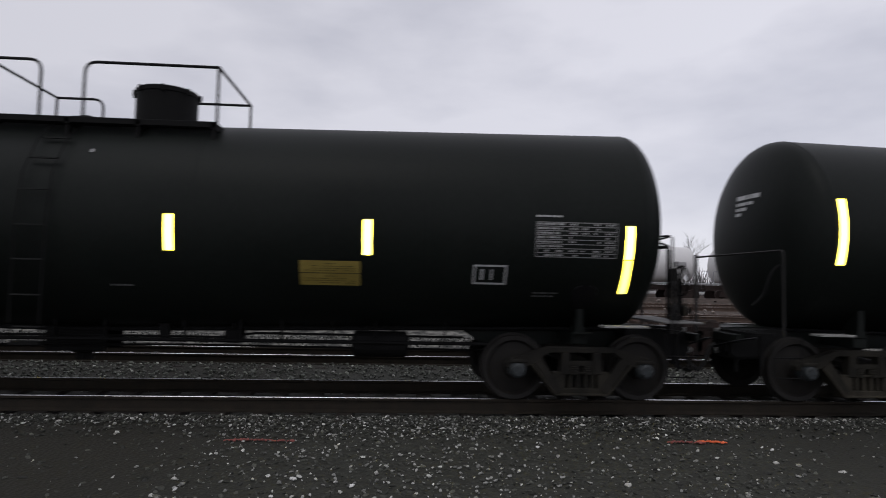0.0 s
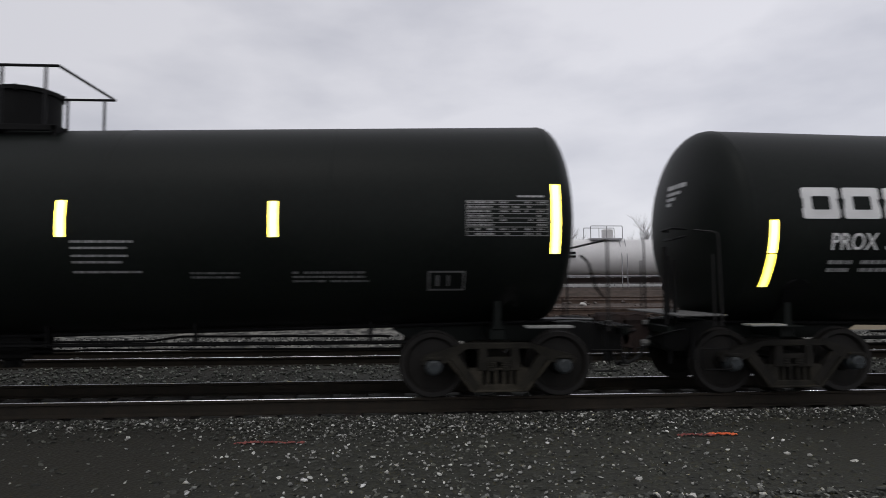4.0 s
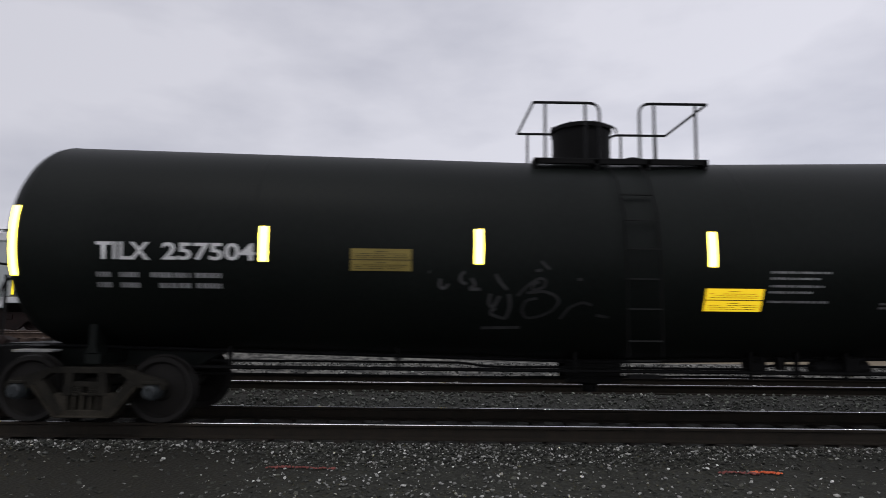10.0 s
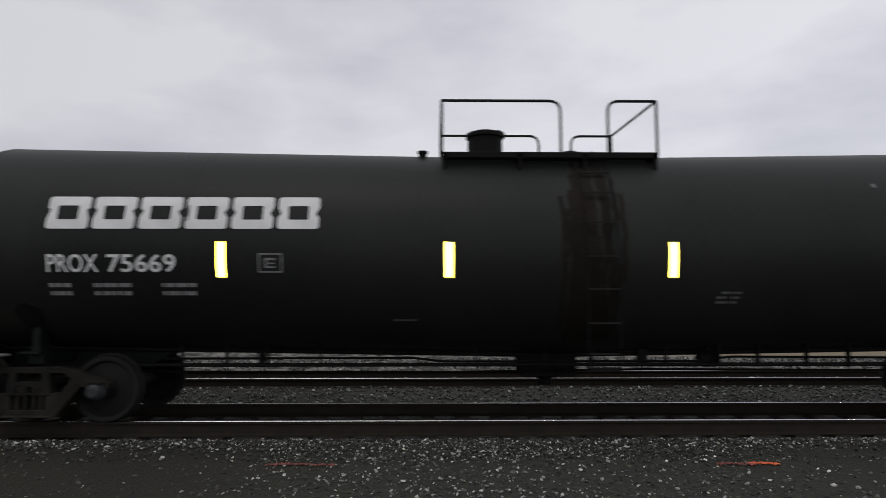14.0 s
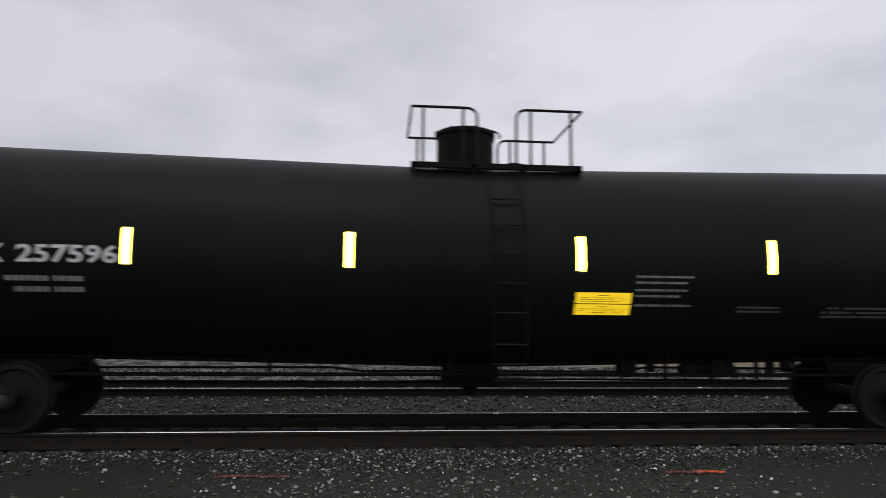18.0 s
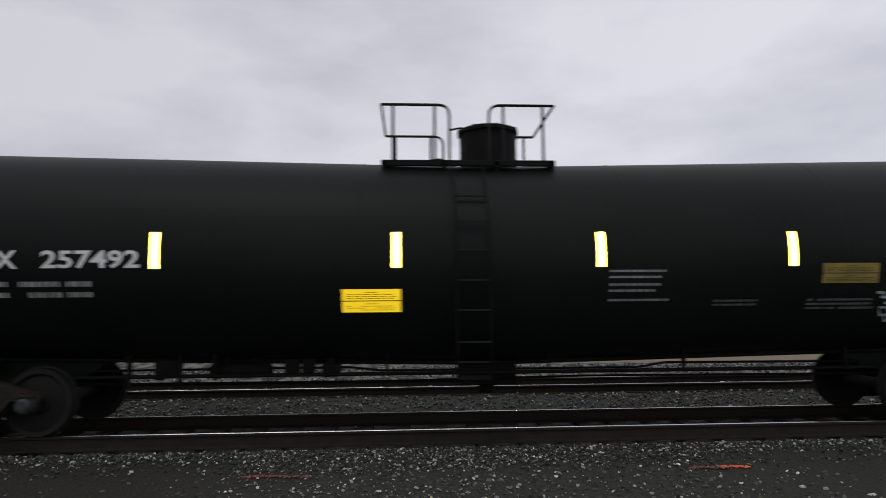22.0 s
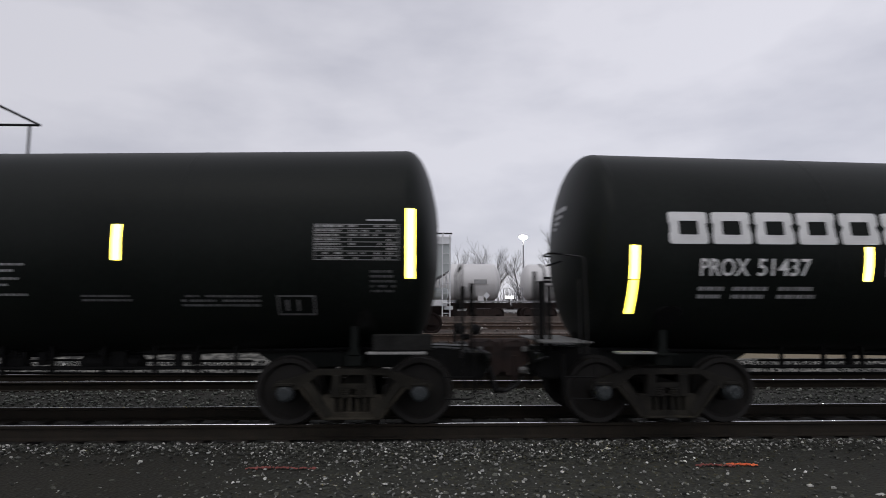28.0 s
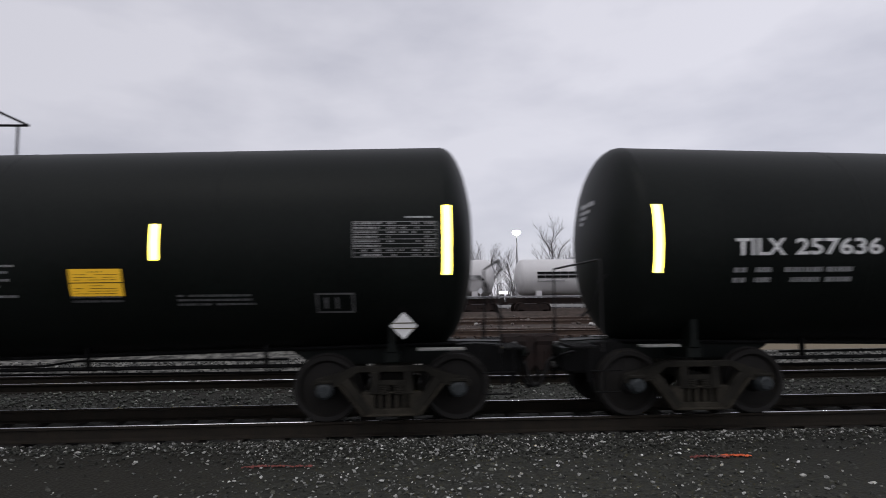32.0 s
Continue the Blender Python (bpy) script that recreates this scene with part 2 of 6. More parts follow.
M_DIM = surface("worn_grey_stencil", (0.06, 0.06, 0.06), (0.13, 0.13, 0.13), 0.7, 0, 9, 80, 0.05)
M_TAG = surface("pale_spray_paint", (0.26, 0.27, 0.27), (0.55, 0.56, 0.56), 0.7, 0, 6, 50, 0.05)
M_TAGBLUE = surface("blue_grey_spray_paint", (0.24, 0.31, 0.32), (0.52, 0.62, 0.63), 0.7, 0, 6, 50, 0.05)
M_TAGDIM = surface("faded_spray_paint", (0.02, 0.02, 0.02), (0.085, 0.085, 0.085), 0.7, 0, 6, 50, 0.05)
M_TAGFAINT = surface("nearly_faded_spray_paint", (0.010, 0.010, 0.010), (0.045, 0.045, 0.045), 0.7, 0, 4, 50, 0.05)
M_SPILL = surface("dried_brown_spill", (0.007, 0.0060, 0.0046), (0.019, 0.0150, 0.0115), 0.8, 0, 4, 30, 0.1, 0.15)
M_SMEAR = surface("rubbed_pale_dust", (0.008, 0.008, 0.0075), (0.024, 0.024, 0.023), 0.85, 0, 6, 40, 0.1, 0.1)
M_OLIVE = surface("dull_yellow_placard", (0.20, 0.15, 0.03), (0.34, 0.26, 0.06), 0.6, 0, 5, 60, 0.05)
M_SIGNINK = surface("placard_ink", (0.05, 0.04, 0.01), (0.10, 0.08, 0.02), 0.6, 0, 9, 60, 0.05)
# strips emit their brightness in place of returned light; the lower ones emit less
M_STRIP_GLOW = glowing("glowing_yellow_strip", (0.7, 0.55, 0.05), (1.0, 0.80, 0.10), 11.0)
M_STRIP_GLOW_LOW = glowing("weaker_glowing_yellow_strip", (0.7, 0.55, 0.05), (1.0, 0.79, 0.085), 6.5)
# placard glow is emission put in for returned light, weaker on amber
M_SIGN = glowing("glowing_yellow_placard", (0.7, 0.5, 0.05), (1.0, 0.66, 0.012), 0.75)
M_AMBER = glowing("faint_glowing_amber_placard", (0.6, 0.4, 0.03), (1.0, 0.52, 0.03), 0.28)
M_STONE = gravel_material("crushed_ballast", (0.0170, 0.0178, 0.0142), (0.0400, 0.0418, 0.0337), (0.46, 0.46, 0.43))
M_CHIP = gravel_material("pale_stone_chips", (0.085, 0.088, 0.080), (0.33, 0.335, 0.315), (0.86, 0.86, 0.83))
M_DEBRIS = gravel_material("yard_scraps", (0.05, 0.035, 0.028), (0.13, 0.11, 0.10), (0.6, 0.59, 0.57))
M_STONE_FORE = gravel_material("pale_coarse_ballast", (0.023, 0.0243, 0.021), (0.077, 0.081, 0.0705), (0.6, 0.59, 0.55))
M_STONE_FAR = gravel_material("pale_ballast", (0.025, 0.027, 0.0222), (0.083, 0.090, 0.074), (0.5, 0.5, 0.47))
M_STONE_PALE = gravel_material("pale_yard_gravel", (0.022, 0.0225, 0.020), (0.075, 0.077, 0.07), (0.45, 0.45, 0.42))
M_GROUND = ground_material()
M_RAIL = surface("rusty_rail_steel", (0.009, 0.0071, 0.0045), (0.023, 0.0175, 0.0115), 0.85, 0.0, 6, 50, 0.25, 0.3)
M_RAILFAR = surface("rust_brown_rail_steel", (0.042, 0.028, 0.021), (0.098, 0.067, 0.051), 0.85, 0.0, 6, 50, 0.2, 0.3)
M_HEAD = surface("polished_rail_head", (0.36, 0.36, 0.37), (0.60, 0.60, 0.61), 0.20, 1.0, 1.2, 40, 0.03)
M_DULL = surface("rust_filmed_rail_head", (0.22, 0.19, 0.17), (0.40, 0.36, 0.33), 0.35, 0.9, 2, 40, 0.05)
M_TIE = surface("creosoted_sleeper_wood", (0.010, 0.008, 0.0064), (0.026, 0.021, 0.0165), 0.85, 0, 3, 35, 0.4, 0.3, (0.4, 3, 3), "object")
M_TIE_FAR = surface("weathered_brown_sleepers", (0.040, 0.028, 0.022), (0.092, 0.065, 0.051), 0.9, 0, 3, 35, 0.3, 0.3, (1, 1, 1), "island")
M_ORANGE = surface("orange_survey_paint", (0.55, 0.08, 0.025), (0.95, 0.20, 0.07), 0.6, 0, 9, 70, 0.2)
M_RED = surface("faded_red_survey_paint", (0.13, 0.035, 0.03), (0.30, 0.09, 0.075), 0.7, 0, 9, 70, 0.2)
M_RUST = surface("rusty_coupler_iron", (0.009, 0.0055, 0.0045), (0.031, 0.0165, 0.013), 0.9, 0.0, 5, 40, 0.3)
M_HOPPER = surface("light_grey_car_paint", (0.455, 0.485, 0.482), (0.535, 0.565, 0.56), 0.55, 0, 0.7, 20, 0.005, 0.4, (0.5, 1, 0.5))
M_BAND = surface("off_white_car_paint", (0.68, 0.69, 0.70), (0.82, 0.83, 0.84), 0.55, 0, 1.2, 30, 0.03)
M_FARTANK = surface("white_tank_paint", (0.58, 0.57, 0.565), (0.76, 0.75, 0.74), 0.6, 0, 0.8, 20, 0.04, 0.4, (0.6, 1, 0.4))
M_BARK = surface("bare_bark", (0.07, 0.065, 0.065), (0.15, 0.14, 0.14), 0.9, 0, 3, 30, 0.4)
M_MAST = surface("galvanised_mast", (0.25, 0.25, 0.26), (0.4, 0.4, 0.41), 0.5, 0.3, 3, 30, 0.1)
M_LAMP = glowing("lit_yard_lamp", (0.9, 0.9, 0.9), (1.0, 0.97, 0.92), 40.0)
M_RUBBER = surface("black_rubber", (0.008, 0.008, 0.008), (0.018, 0.018, 0.018), 0.8, 0, 5, 40, 0.1)


# ---- mesh helpers ----
def part(name, bm, material, parent=None, label="", smooth=False):
    """Links a bmesh as one mesh object under a thing or a part."""
    me = bpy.data.meshes.new(name)
    bmesh.ops.recalc_face_normals(bm, faces=bm.faces)
    bm.to_mesh(me)
    bm.free()
    if smooth:
        for p in me.polygons:
            p.use_smooth = True
    me.materials.append(material)
    ob = new(name, me)
    if parent is not None:
        ob.parent = parent
    if label:
        ob["label"] = label
    return ob


def shared(name, like, parent, m):
    """Another object on the same mesh."""
    ob = new(name, like.data)
    ob.parent = parent
    ob.matrix_basis = m
    return ob


def box(bm, x0, x1, y0, y1, z0, z1, bevel=0.0):
    r = bmesh.ops.create_cube(bm, size=1.0, matrix=Matrix.LocRotScale(((x0 + x1) / 2, (y0 + y1) / 2, (z0 + z1) / 2), None, (abs(x1 - x0), abs(y1 - y0), abs(z1 - z0))))
    if bevel:
        edges = list({e for v in r["verts"] for e in v.link_edges})
        bmesh.ops.bevel(bm, geom=edges, offset=bevel, segments=1, affect="EDGES")
    return bm


def tube(bm, pts, r, n=7, caps=True):
    """A round bar along a polyline."""
    pts = [Vector(p) for p in pts]
    rings = []
    side = None
    for i, p in enumerate(pts):
        a = pts[max(i - 1, 0)]
        b = pts[min(i + 1, len(pts) - 1)]
        d = (b - a).normalized()
        if side is None:
            side = d.orthogonal().normalized()
        else:
            side = (side - d * side.dot(d))
            side = side.normalized() if side.length > 1e-6 else d.orthogonal().normalized()
        up = d.cross(side)
        rad = r[i] if isinstance(r, (list, tuple)) else r
        rings.append([bm.verts.new(p + (side * math.cos(k * math.tau / n) + up * math.sin(k * math.tau / n)) * rad) for k in range(n)])
    for a, b in zip(rings, rings[1:]):
        for k in range(n):
            bm.faces.new((a[k], a[(k + 1) % n], b[(k + 1) % n], b[k]))
    if caps:
        bm.faces.new(rings[0][::-1])
        bm.faces.new(rings[-1])
    return bm


def rounded(pts, radius=0.1, steps=4):
    """A polyline with its inner corners rounded."""
    pts = [Vector(p) for p in pts]
    out = [pts[0]]
    for a, b, c in zip(pts, pts[1:], pts[2:]):
        u, w = (a - b), (c - b)
        k = min(radius, u.length * 0.45, w.length * 0.45)
        p, q = b + u.normalized() * k, b + w.normalized() * k
        for i in range(steps + 1):
            t = i / steps
            out.append((1 - t) ** 2 * p + 2 * t * (1 - t) * b + t * t * q)
    out.append(pts[-1])
    return out


def lathe(bm, profile, centre=(0, 0, 0), axis="y", n=28):
    """Turns a profile of (along, radius) about an axis."""
    c = Vector(centre)
    rings = []
    for a, r in profile:
        ring = []
        for k in range(n):
            u, w = math.cos(k * math.tau / n) * r, math.sin(k * math.tau / n) * r
            ring.append(bm.verts.new(c + Vector({"x": (a, u, w), "y": (u, a, w), "z": (u, w, a)}[axis])))
        rings.append(ring)
    for p, q in zip(rings, rings[1:]):
        for k in range(n):
            bm.faces.new((p[k], p[(k + 1) % n], q[(k + 1) % n], q[k]))
    bm.faces.new(rings[0][::-1])
    bm.faces.new(rings[-1])
    return bm


def prism(bm, poly, y0, y1):
    """A polygon in x and z, carried from y0 to y1."""
    a = [bm.verts.new((x, y0, z)) for x, z in poly]
    b = [bm.verts.new((x, y1, z)) for x, z in poly]
    bm.faces.new(a)
    bm.faces.new(b[::-1])
    for i in range(len(poly)):
        j = (i + 1) % len(poly)
        bm.faces.new((a[i], a[j], b[j], b[i]))
    return bm


def cross(bm, poly, x0, x1):
    """A polygon in y and z, carried from x0 to x1."""
    a = [bm.verts.new((x0, y, z)) for y, z in poly]
    b = [bm.verts.new((x1, y, z)) for y, z in poly]
    bm.faces.new(a)
    bm.faces.new(b[::-1])
    for i in range(len(poly)):
        j = (i + 1) % len(poly)
        bm.faces.new((a[i], a[j], b[j], b[i]))
    return bm


# ---- ground ----
# (distance from the camera's standing line, height over the rail head)
PROFILE = [(-1500, -0.6), (-60, -0.35), (-6, -0.27), (3, -0.26), (5.5, -0.25), (7.0, -0.245), (7.8, -0.222), (8.1, -0.212), (8.40, -0.212), (8.50, -0.24), (8.62, -0.275), (8.75, -0.275), (10.15, -0.26), (10.5, -0.235), (11.2, -0.30), (12.0, -0.31),
           (12.8, -0.24), (13.3, -0.20), (15.6, -0.20), (16.3, -0.26), (17.6, -0.10), (20.4, -0.06), (22.2, 0.36), (23.9, 0.42), (25.0, 0.26), (29.4, 0.26), (30.6, 0.45), (37.5, 0.49), (40.5, 0.52), (42.2, 0.97), (42.9, 1.0), (43.6, 0.53), (47.5, 0.54), (48.6, 1.14), (49.4, 1.14), (50.4, 0.56), (80, 0.7), (200, 0.9), (2400, 1.0)]
XS = [-2000, -400, -120, -60, -30, -20, -12, -6, 0, 6, 12, 20, 30, 60, 120, 400, 2000]
bm = bmesh.new()
grid = [[bm.verts.new((x, y, z)) for x in XS] for y, z in PROFILE]
for a, b in zip(grid, grid[1:]):
    for k in range(len(XS) - 1):
        bm.faces.new((a[k], a[k + 1], b[k + 1], b[k]))
tagged(part("ground", bm, M_GROUND, smooth=True), "dark gritty railway yard ground, brown and rusty further off", "ground", kind="structure")


def ground_z(y):
    ys = [p[0] for p in PROFILE]
    return np.interp(y, ys, [p[1] for p in PROFILE])


def stones(name, count, x0, x1, y0, y1, lo, hi, material, label, seed, lift=0.0, bias=1.0, thin=False, sink=0.25):
    """A bed of crushed stones, each an uneven lump of its own, joined because nobody could count them."""
    b = bmesh.new()
    bmesh.ops.create_icosphere(b, subdivisions=1, radius=1.0)
    bv = np.array([v.co[:] for v in b.verts])
    bf = np.array([[v.index for v in f.verts] for f in b.faces])
    b.free()
    rng = np.random.default_rng(seed)
    nv = len(bv)
    size = lo + (hi - lo) * rng.random(count) ** 2.2
    x = x0 + (x1 - x0) * rng.random(count)
    y = y0 + (y1 - y0) * rng.random(count) ** bias
    if thin:
        bare = np.clip((-0.7 - x) / 2.2, 0, 1) + np.clip((x - 3.2) / 1.6, 0, 1)
        keep = rng.random(count) > 0.85 * bare * np.clip((8.3 - y) / 0.5, 0, 1)
        x, y, size = x[keep], y[keep], size[keep]
        count = len(x)
    z = ground_z(y) + size * sink + lift * rng.random(count)
    squash = np.stack([0.8 + 0.8 * rng.random(count), 0.6 + 0.5 * rng.random(count), 0.35 + 0.45 * rng.random(count)], 1)
    v = bv[None] * (1 + 0.75 * (rng.random((count, nv, 1)) - 0.5)) * squash[:, None] * size[:, None, None] * 0.5
    ax, ay, az = ((rng.random(count) - 0.5) * 0.9, (rng.random(count) - 0.5) * 0.9, rng.random(count) * math.tau)
    cx, sx, cy, sy, cz, sz = np.cos(ax), np.sin(ax), np.cos(ay), np.sin(ay), np.cos(az), np.sin(az)
    X, Y, Z = v[..., 0], v[..., 1], v[..., 2]
    Y, Z = Y * cx[:, None] - Z * sx[:, None], Y * sx[:, None] + Z * cx[:, None]
    X, Z = X * cy[:, None] + Z * sy[:, None], -X * sy[:, None] + Z * cy[:, None]
    X, Y = X * cz[:, None] - Y * sz[:, None], X * sz[:, None] + Y * cz[:, None]
    v = np.stack([X + x[:, None], Y + y[:, None], Z + z[:, None]], -1).reshape(-1, 3)
    f = (bf[None] + (np.arange(count) * nv)[:, None, None]).reshape(-1, 3)
    me = bpy.data.meshes.new(name)
    me.from_pydata(v, [], f)
    me.materials.append(material)
    return tagged(new(name, me), label, "gravel", kind="stuff")


stones("ballast_gravel", 17000, -7.0, 9.5, 4.3, 8.48, 0.012, 0.062, M_STONE, "dark crushed stone with scattered pale pieces beside the track", 3, sink=0.05, thin=True)
stones("ballast_shoulder", 15500, -8.5, 11.0, 7.30, 8.49, 0.015, 0.054, M_STONE, "grey coarse ballast heaped along the rail", 4, 0.015, 0.62, thin=True)
stones("pale_stone_chips", 3900, -7.0, 9.5, 7.30, 8.48, 0.012, 0.046, M_CHIP, "pale sharp stone chips scattered along the rail", 8, 0.02, 0.6, thin=True)
stones("pale_stone_chips", 560, -2.1, 1.7, 5.2, 8.3, 0.012, 0.048, M_CHIP, "pale sharp stone chips lying thickest between the sprayed lines", 12, 0.015)
stones("pale_stone_chips", 1500, -6.0, 8.0, 4.4, 7.5, 0.012, 0.046, M_CHIP, "pale sharp stone chips scattered over dark ballast", 9, 0.01, thin=True)
stones("track_bed_ballast", 9000, -11.0, 13.0, 10.3, 13.5, 0.03, 0.085, M_STONE_FAR, "grey ballast between the two main tracks", 5, 0.02)
stones("coarse_foreground_ballast", 6500, -5.0, 7.5, 3.6, 5.27, 0.025, 0.08, M_STONE_FORE, "paler coarse ballast in front", 6, 0.02, thin=True)
stones("yard_debris", 1700, -30, 45, 22.0, 41.5, 0.07, 0.30, M_DEBRIS, "pale stones and scraps strewn over the yard ground", 11, 0.02, 1.3)
stones("second_track_ballast", 8200, -16.0, 19.0, 13.8, 19.4, 0.04, 0.10, M_STONE_PALE, "pale ballast round the second track", 7, 0.02)


# ---- tracks ----
def railway_track(y, z, x0, x1, label, gauge=1.505, pitch=0.583, far=False):
    """Two rails with a polished head on wooden sleepers."""
    root = tagged(new("railway_track"), label, "railway track", kind="structure")
    root.location = (0, y, z)
    for s in (-1, 1):
        bm = bmesh.new()
        c = s * gauge / 2
        foot = [(-0.076, -0.20), (0.076, -0.20), (0.076, -0.186), (0.012, -0.165), (0.010, -0.05), (0.035, -0.036), (0.035, -0.012), (0.026, -0.003), (-0.026, -0.003), (-0.035, -0.012), (-0.035, -0.036), (-0.010, -0.05), (-0.012, -0.165), (-0.076, -0.186)]
        cross(bm, [(c + a, h) for a, h in foot], x0, x1)
        rail = part("rail", bm, M_RAILFAR if far else M_RAIL, root)
        bm = bmesh.new()
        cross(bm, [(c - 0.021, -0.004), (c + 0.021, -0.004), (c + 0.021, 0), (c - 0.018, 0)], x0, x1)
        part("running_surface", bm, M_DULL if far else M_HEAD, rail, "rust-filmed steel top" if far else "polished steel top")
    n = int((x1 - x0) / pitch)
    if far:
        bm = bmesh.new()
        for i in range(n):
            x = x0 + i * pitch
            box(bm, x, x + 0.22, -1.3, 1.3, -0.36, -0.198 + random.uniform(-0.01, 0.01))
        part("sleepers", bm, M_TIE_FAR, root)["kind"] = "stuff"
    else:
        first = None
        for i in range(n):
            x = x0 + i * pitch + random.uniform(-0.02, 0.02)
            m = pose(x, random.uniform(-0.03, 0.03), -0.285, 0, 0, random.uniform(-1, 1))
            if first is None:
                bm = bmesh.new()
                box(bm, -0.115, 0.115, -1.3, 1.3, -0.09, 0.083, 0.012)
                first = part("sleeper", bm, M_TIE, root)
                first.matrix_basis = m
            else:
                shared("sleeper", first, root, m)
    return root


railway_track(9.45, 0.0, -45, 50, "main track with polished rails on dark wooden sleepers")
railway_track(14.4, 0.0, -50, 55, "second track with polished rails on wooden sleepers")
for yy, zz in ((22.9, 0.62), (27.2, 0.47), (33.0, 0.66), (38.6, 0.68), (45.0, 0.71)):
    railway_track(yy, zz, -70, 90, "rusty yard track on brown weathered sleepers", far=True)


# ---- the train ----
TRACK_Y = 9.45
R_TANK = 1.505
TYPES = {
    # straight half length, head depth, truck centre, coupler face
    "slope_a": dict(half=7.74, head=0.59, truck=7.09, face=9.22),
    "slope_b": dict(half=7.74, head=0.59, truck=7.09, face=9.22),
    "long": dict(half=8.03, head=0.60, truck=7.20, face=9.36),
    "longer": dict(half=8.00, head=0.65, truck=7.17, face=9.36),
}


def axis_z(x, kind="long"):
    """The tank sags from both ends towards its middle outlet, the sloped cars a little more."""
    return 2.375 + (0.0195 if kind.startswith("slope") else 0.016) * min(abs(x), 8.5)


def head_of(kind, x):
    """Depth of the rounded end."""
    if kind.startswith("slope"):
        return 0.48 if x > 0 else 0.51
    return 0.50 if x > 0 else 0.50 if kind == "long" else 0.60


def half_of(kind, x):
    """Straight half length towards either end, each side set to fit the camera's view."""
    off = {"slope_a": (0.13, 0.06), "slope_b": (0.10, 0.075), "long": (-0.04, -0.05), "longer": (0.0, -0.05)}[kind]
    return TYPES[kind]["half"] + off[1 if x > 0 else 0]


def skin(kind, x, z, off=0.006):
    """The point of the near tank side at a length and a height."""
    t = TYPES[kind]
    r = R_TANK
    over = abs(x) - half_of(kind, x)
    if over > 0:
        r = R_TANK * math.sqrt(max(0.02, 1 - (over / head_of(kind, x)) ** 2))
    d = max(-r * 0.999, min(r * 0.999, z - axis_z(x, kind)))
    y = math.sqrt(r * r - d * d)
    k = (r + off) / r
    return Vector((x, -y * k, axis_z(x, kind) + d * k))


def patches(kind, rects, off=0.006):
    """Thin sheets laid on the tank side."""
    bm = bmesh.new()
    for x0, x1, z0, z1 in rects:
        nz = max(1, int(abs(z1 - z0) / 0.09))
        nx = 3 if max(abs(x0), abs(x1)) > TYPES[kind]["half"] - 0.06 else 1
        g = [[bm.verts.new(skin(kind, x0 + (x1 - x0) * i / nx, z0 + (z1 - z0) * j / nz, off)) for i in range(nx + 1)] for j in range(nz + 1)]
        for j in range(nz):
            for i in range(nx):
                bm.faces.new((g[j][i], g[j][i + 1], g[j + 1][i + 1], g[j + 1][i]))
    return bm


def ribbons(kind, strokes, width, off=0.007):
    """Sprayed strokes on the tank side."""
    bm = bmesh.new()
    for n, s in enumerate(strokes):
        pts = [Vector((a, b)) for a, b in s]
        row = []
        for i, p in enumerate(pts):
            d = (pts[min(i + 1, len(pts) - 1)] - pts[max(i - 1, 0)]).normalized()
            w = Vector((-d.y, d.x)) * width * 0.5
            o = off + 0.0012 * (n % 5)
            row.append((bm.verts.new(skin(kind, p.x + w.x, p.y + w.y, o)), bm.verts.new(skin(kind, p.x - w.x, p.y - w.y, o))))
        for a, b in zip(row, row[1:]):
            bm.faces.new((a[0], a[1], b[1], b[0]))
    return bm


def lettering(car, kind, text, x0, x1, z0, z1, material, weight=0.022, name="lettering"):
    """Painted characters, fitted into a field of the tank side."""
    cu = bpy.data.curves.new("lettering_outline", "FONT")
    cu.body = text
    cu.size = 1.0
    cu.offset = weight
    cu.resolution_u = 3
    tmp = bpy.data.objects.new("lettering_outline", cu)
    scene.collection.objects.link(tmp)
    me = bpy.data.meshes.new_from_object(tmp)
    bpy.data.objects.remove(tmp)
    bpy.data.curves.remove(cu)
    xs = [v.co.x for v in me.vertices]
    ys = [v.co.y for v in me.vertices]
    ax, bx, ay, by = min(xs), max(xs), min(ys), max(ys)
    for v in me.vertices:
        v.co = skin(kind, x0 + (v.co.x - ax) / (bx - ax) * (x1 - x0), z0 + (v.co.y - ay) / (by - ay) * (z1 - z0), 0.011)
    me.materials.clear()
    me.materials.append(material)
    me.name = name
    ob = new(name, me)
    ob.parent = car
    return ob


def flat_lettering(car, text, x0, x1, y, z0, z1, material):
    """Painted characters on an upright wall that faces the line."""
    cu = bpy.data.curves.new("lettering_outline", "FONT")
    cu.body = text
    cu.offset = 0.02
    cu.space_character = 1.25
    cu.resolution_u = 3
    tmp = bpy.data.objects.new("lettering_outline", cu)
    scene.collection.objects.link(tmp)
    me = bpy.data.meshes.new_from_object(tmp)
    bpy.data.objects.remove(tmp)
    bpy.data.curves.remove(cu)
    xs = [v.co.x for v in me.vertices]
    ys = [v.co.y for v in me.vertices]
    ax, bx, ay, by = min(xs), max(xs), min(ys), max(ys)
    for v in me.vertices:
        v.co = (x0 + (v.co.x - ax) / (bx - ax) * (x1 - x0), y, z0 + (v.co.y - ay) / (by - ay) * (z1 - z0))
    me.materials.clear()
    me.materials.append(material)
    me.name = "lettering"
    ob = new("lettering", me)
    ob.parent = car
    return ob


def dash_rows(x0, x1, z0, z1, rows, rng, fill=0.75, lo=0.05, hi=0.16):
    """Rows of bars where small stencilled words stand."""
    out = []
    h = (z1 - z0) / rows
    for i in range(rows):
        x = x0
        zb = z1 - (i + 1) * h + h * 0.25
        while x < x1 - 0.03:
            w = min(rng.uniform(lo, hi), x1 - x)
            if rng.random() < fill:
                out.append((x, x + w, zb, zb + h * 0.5))
            x += w + rng.uniform(0.012, 0.030)
    return out


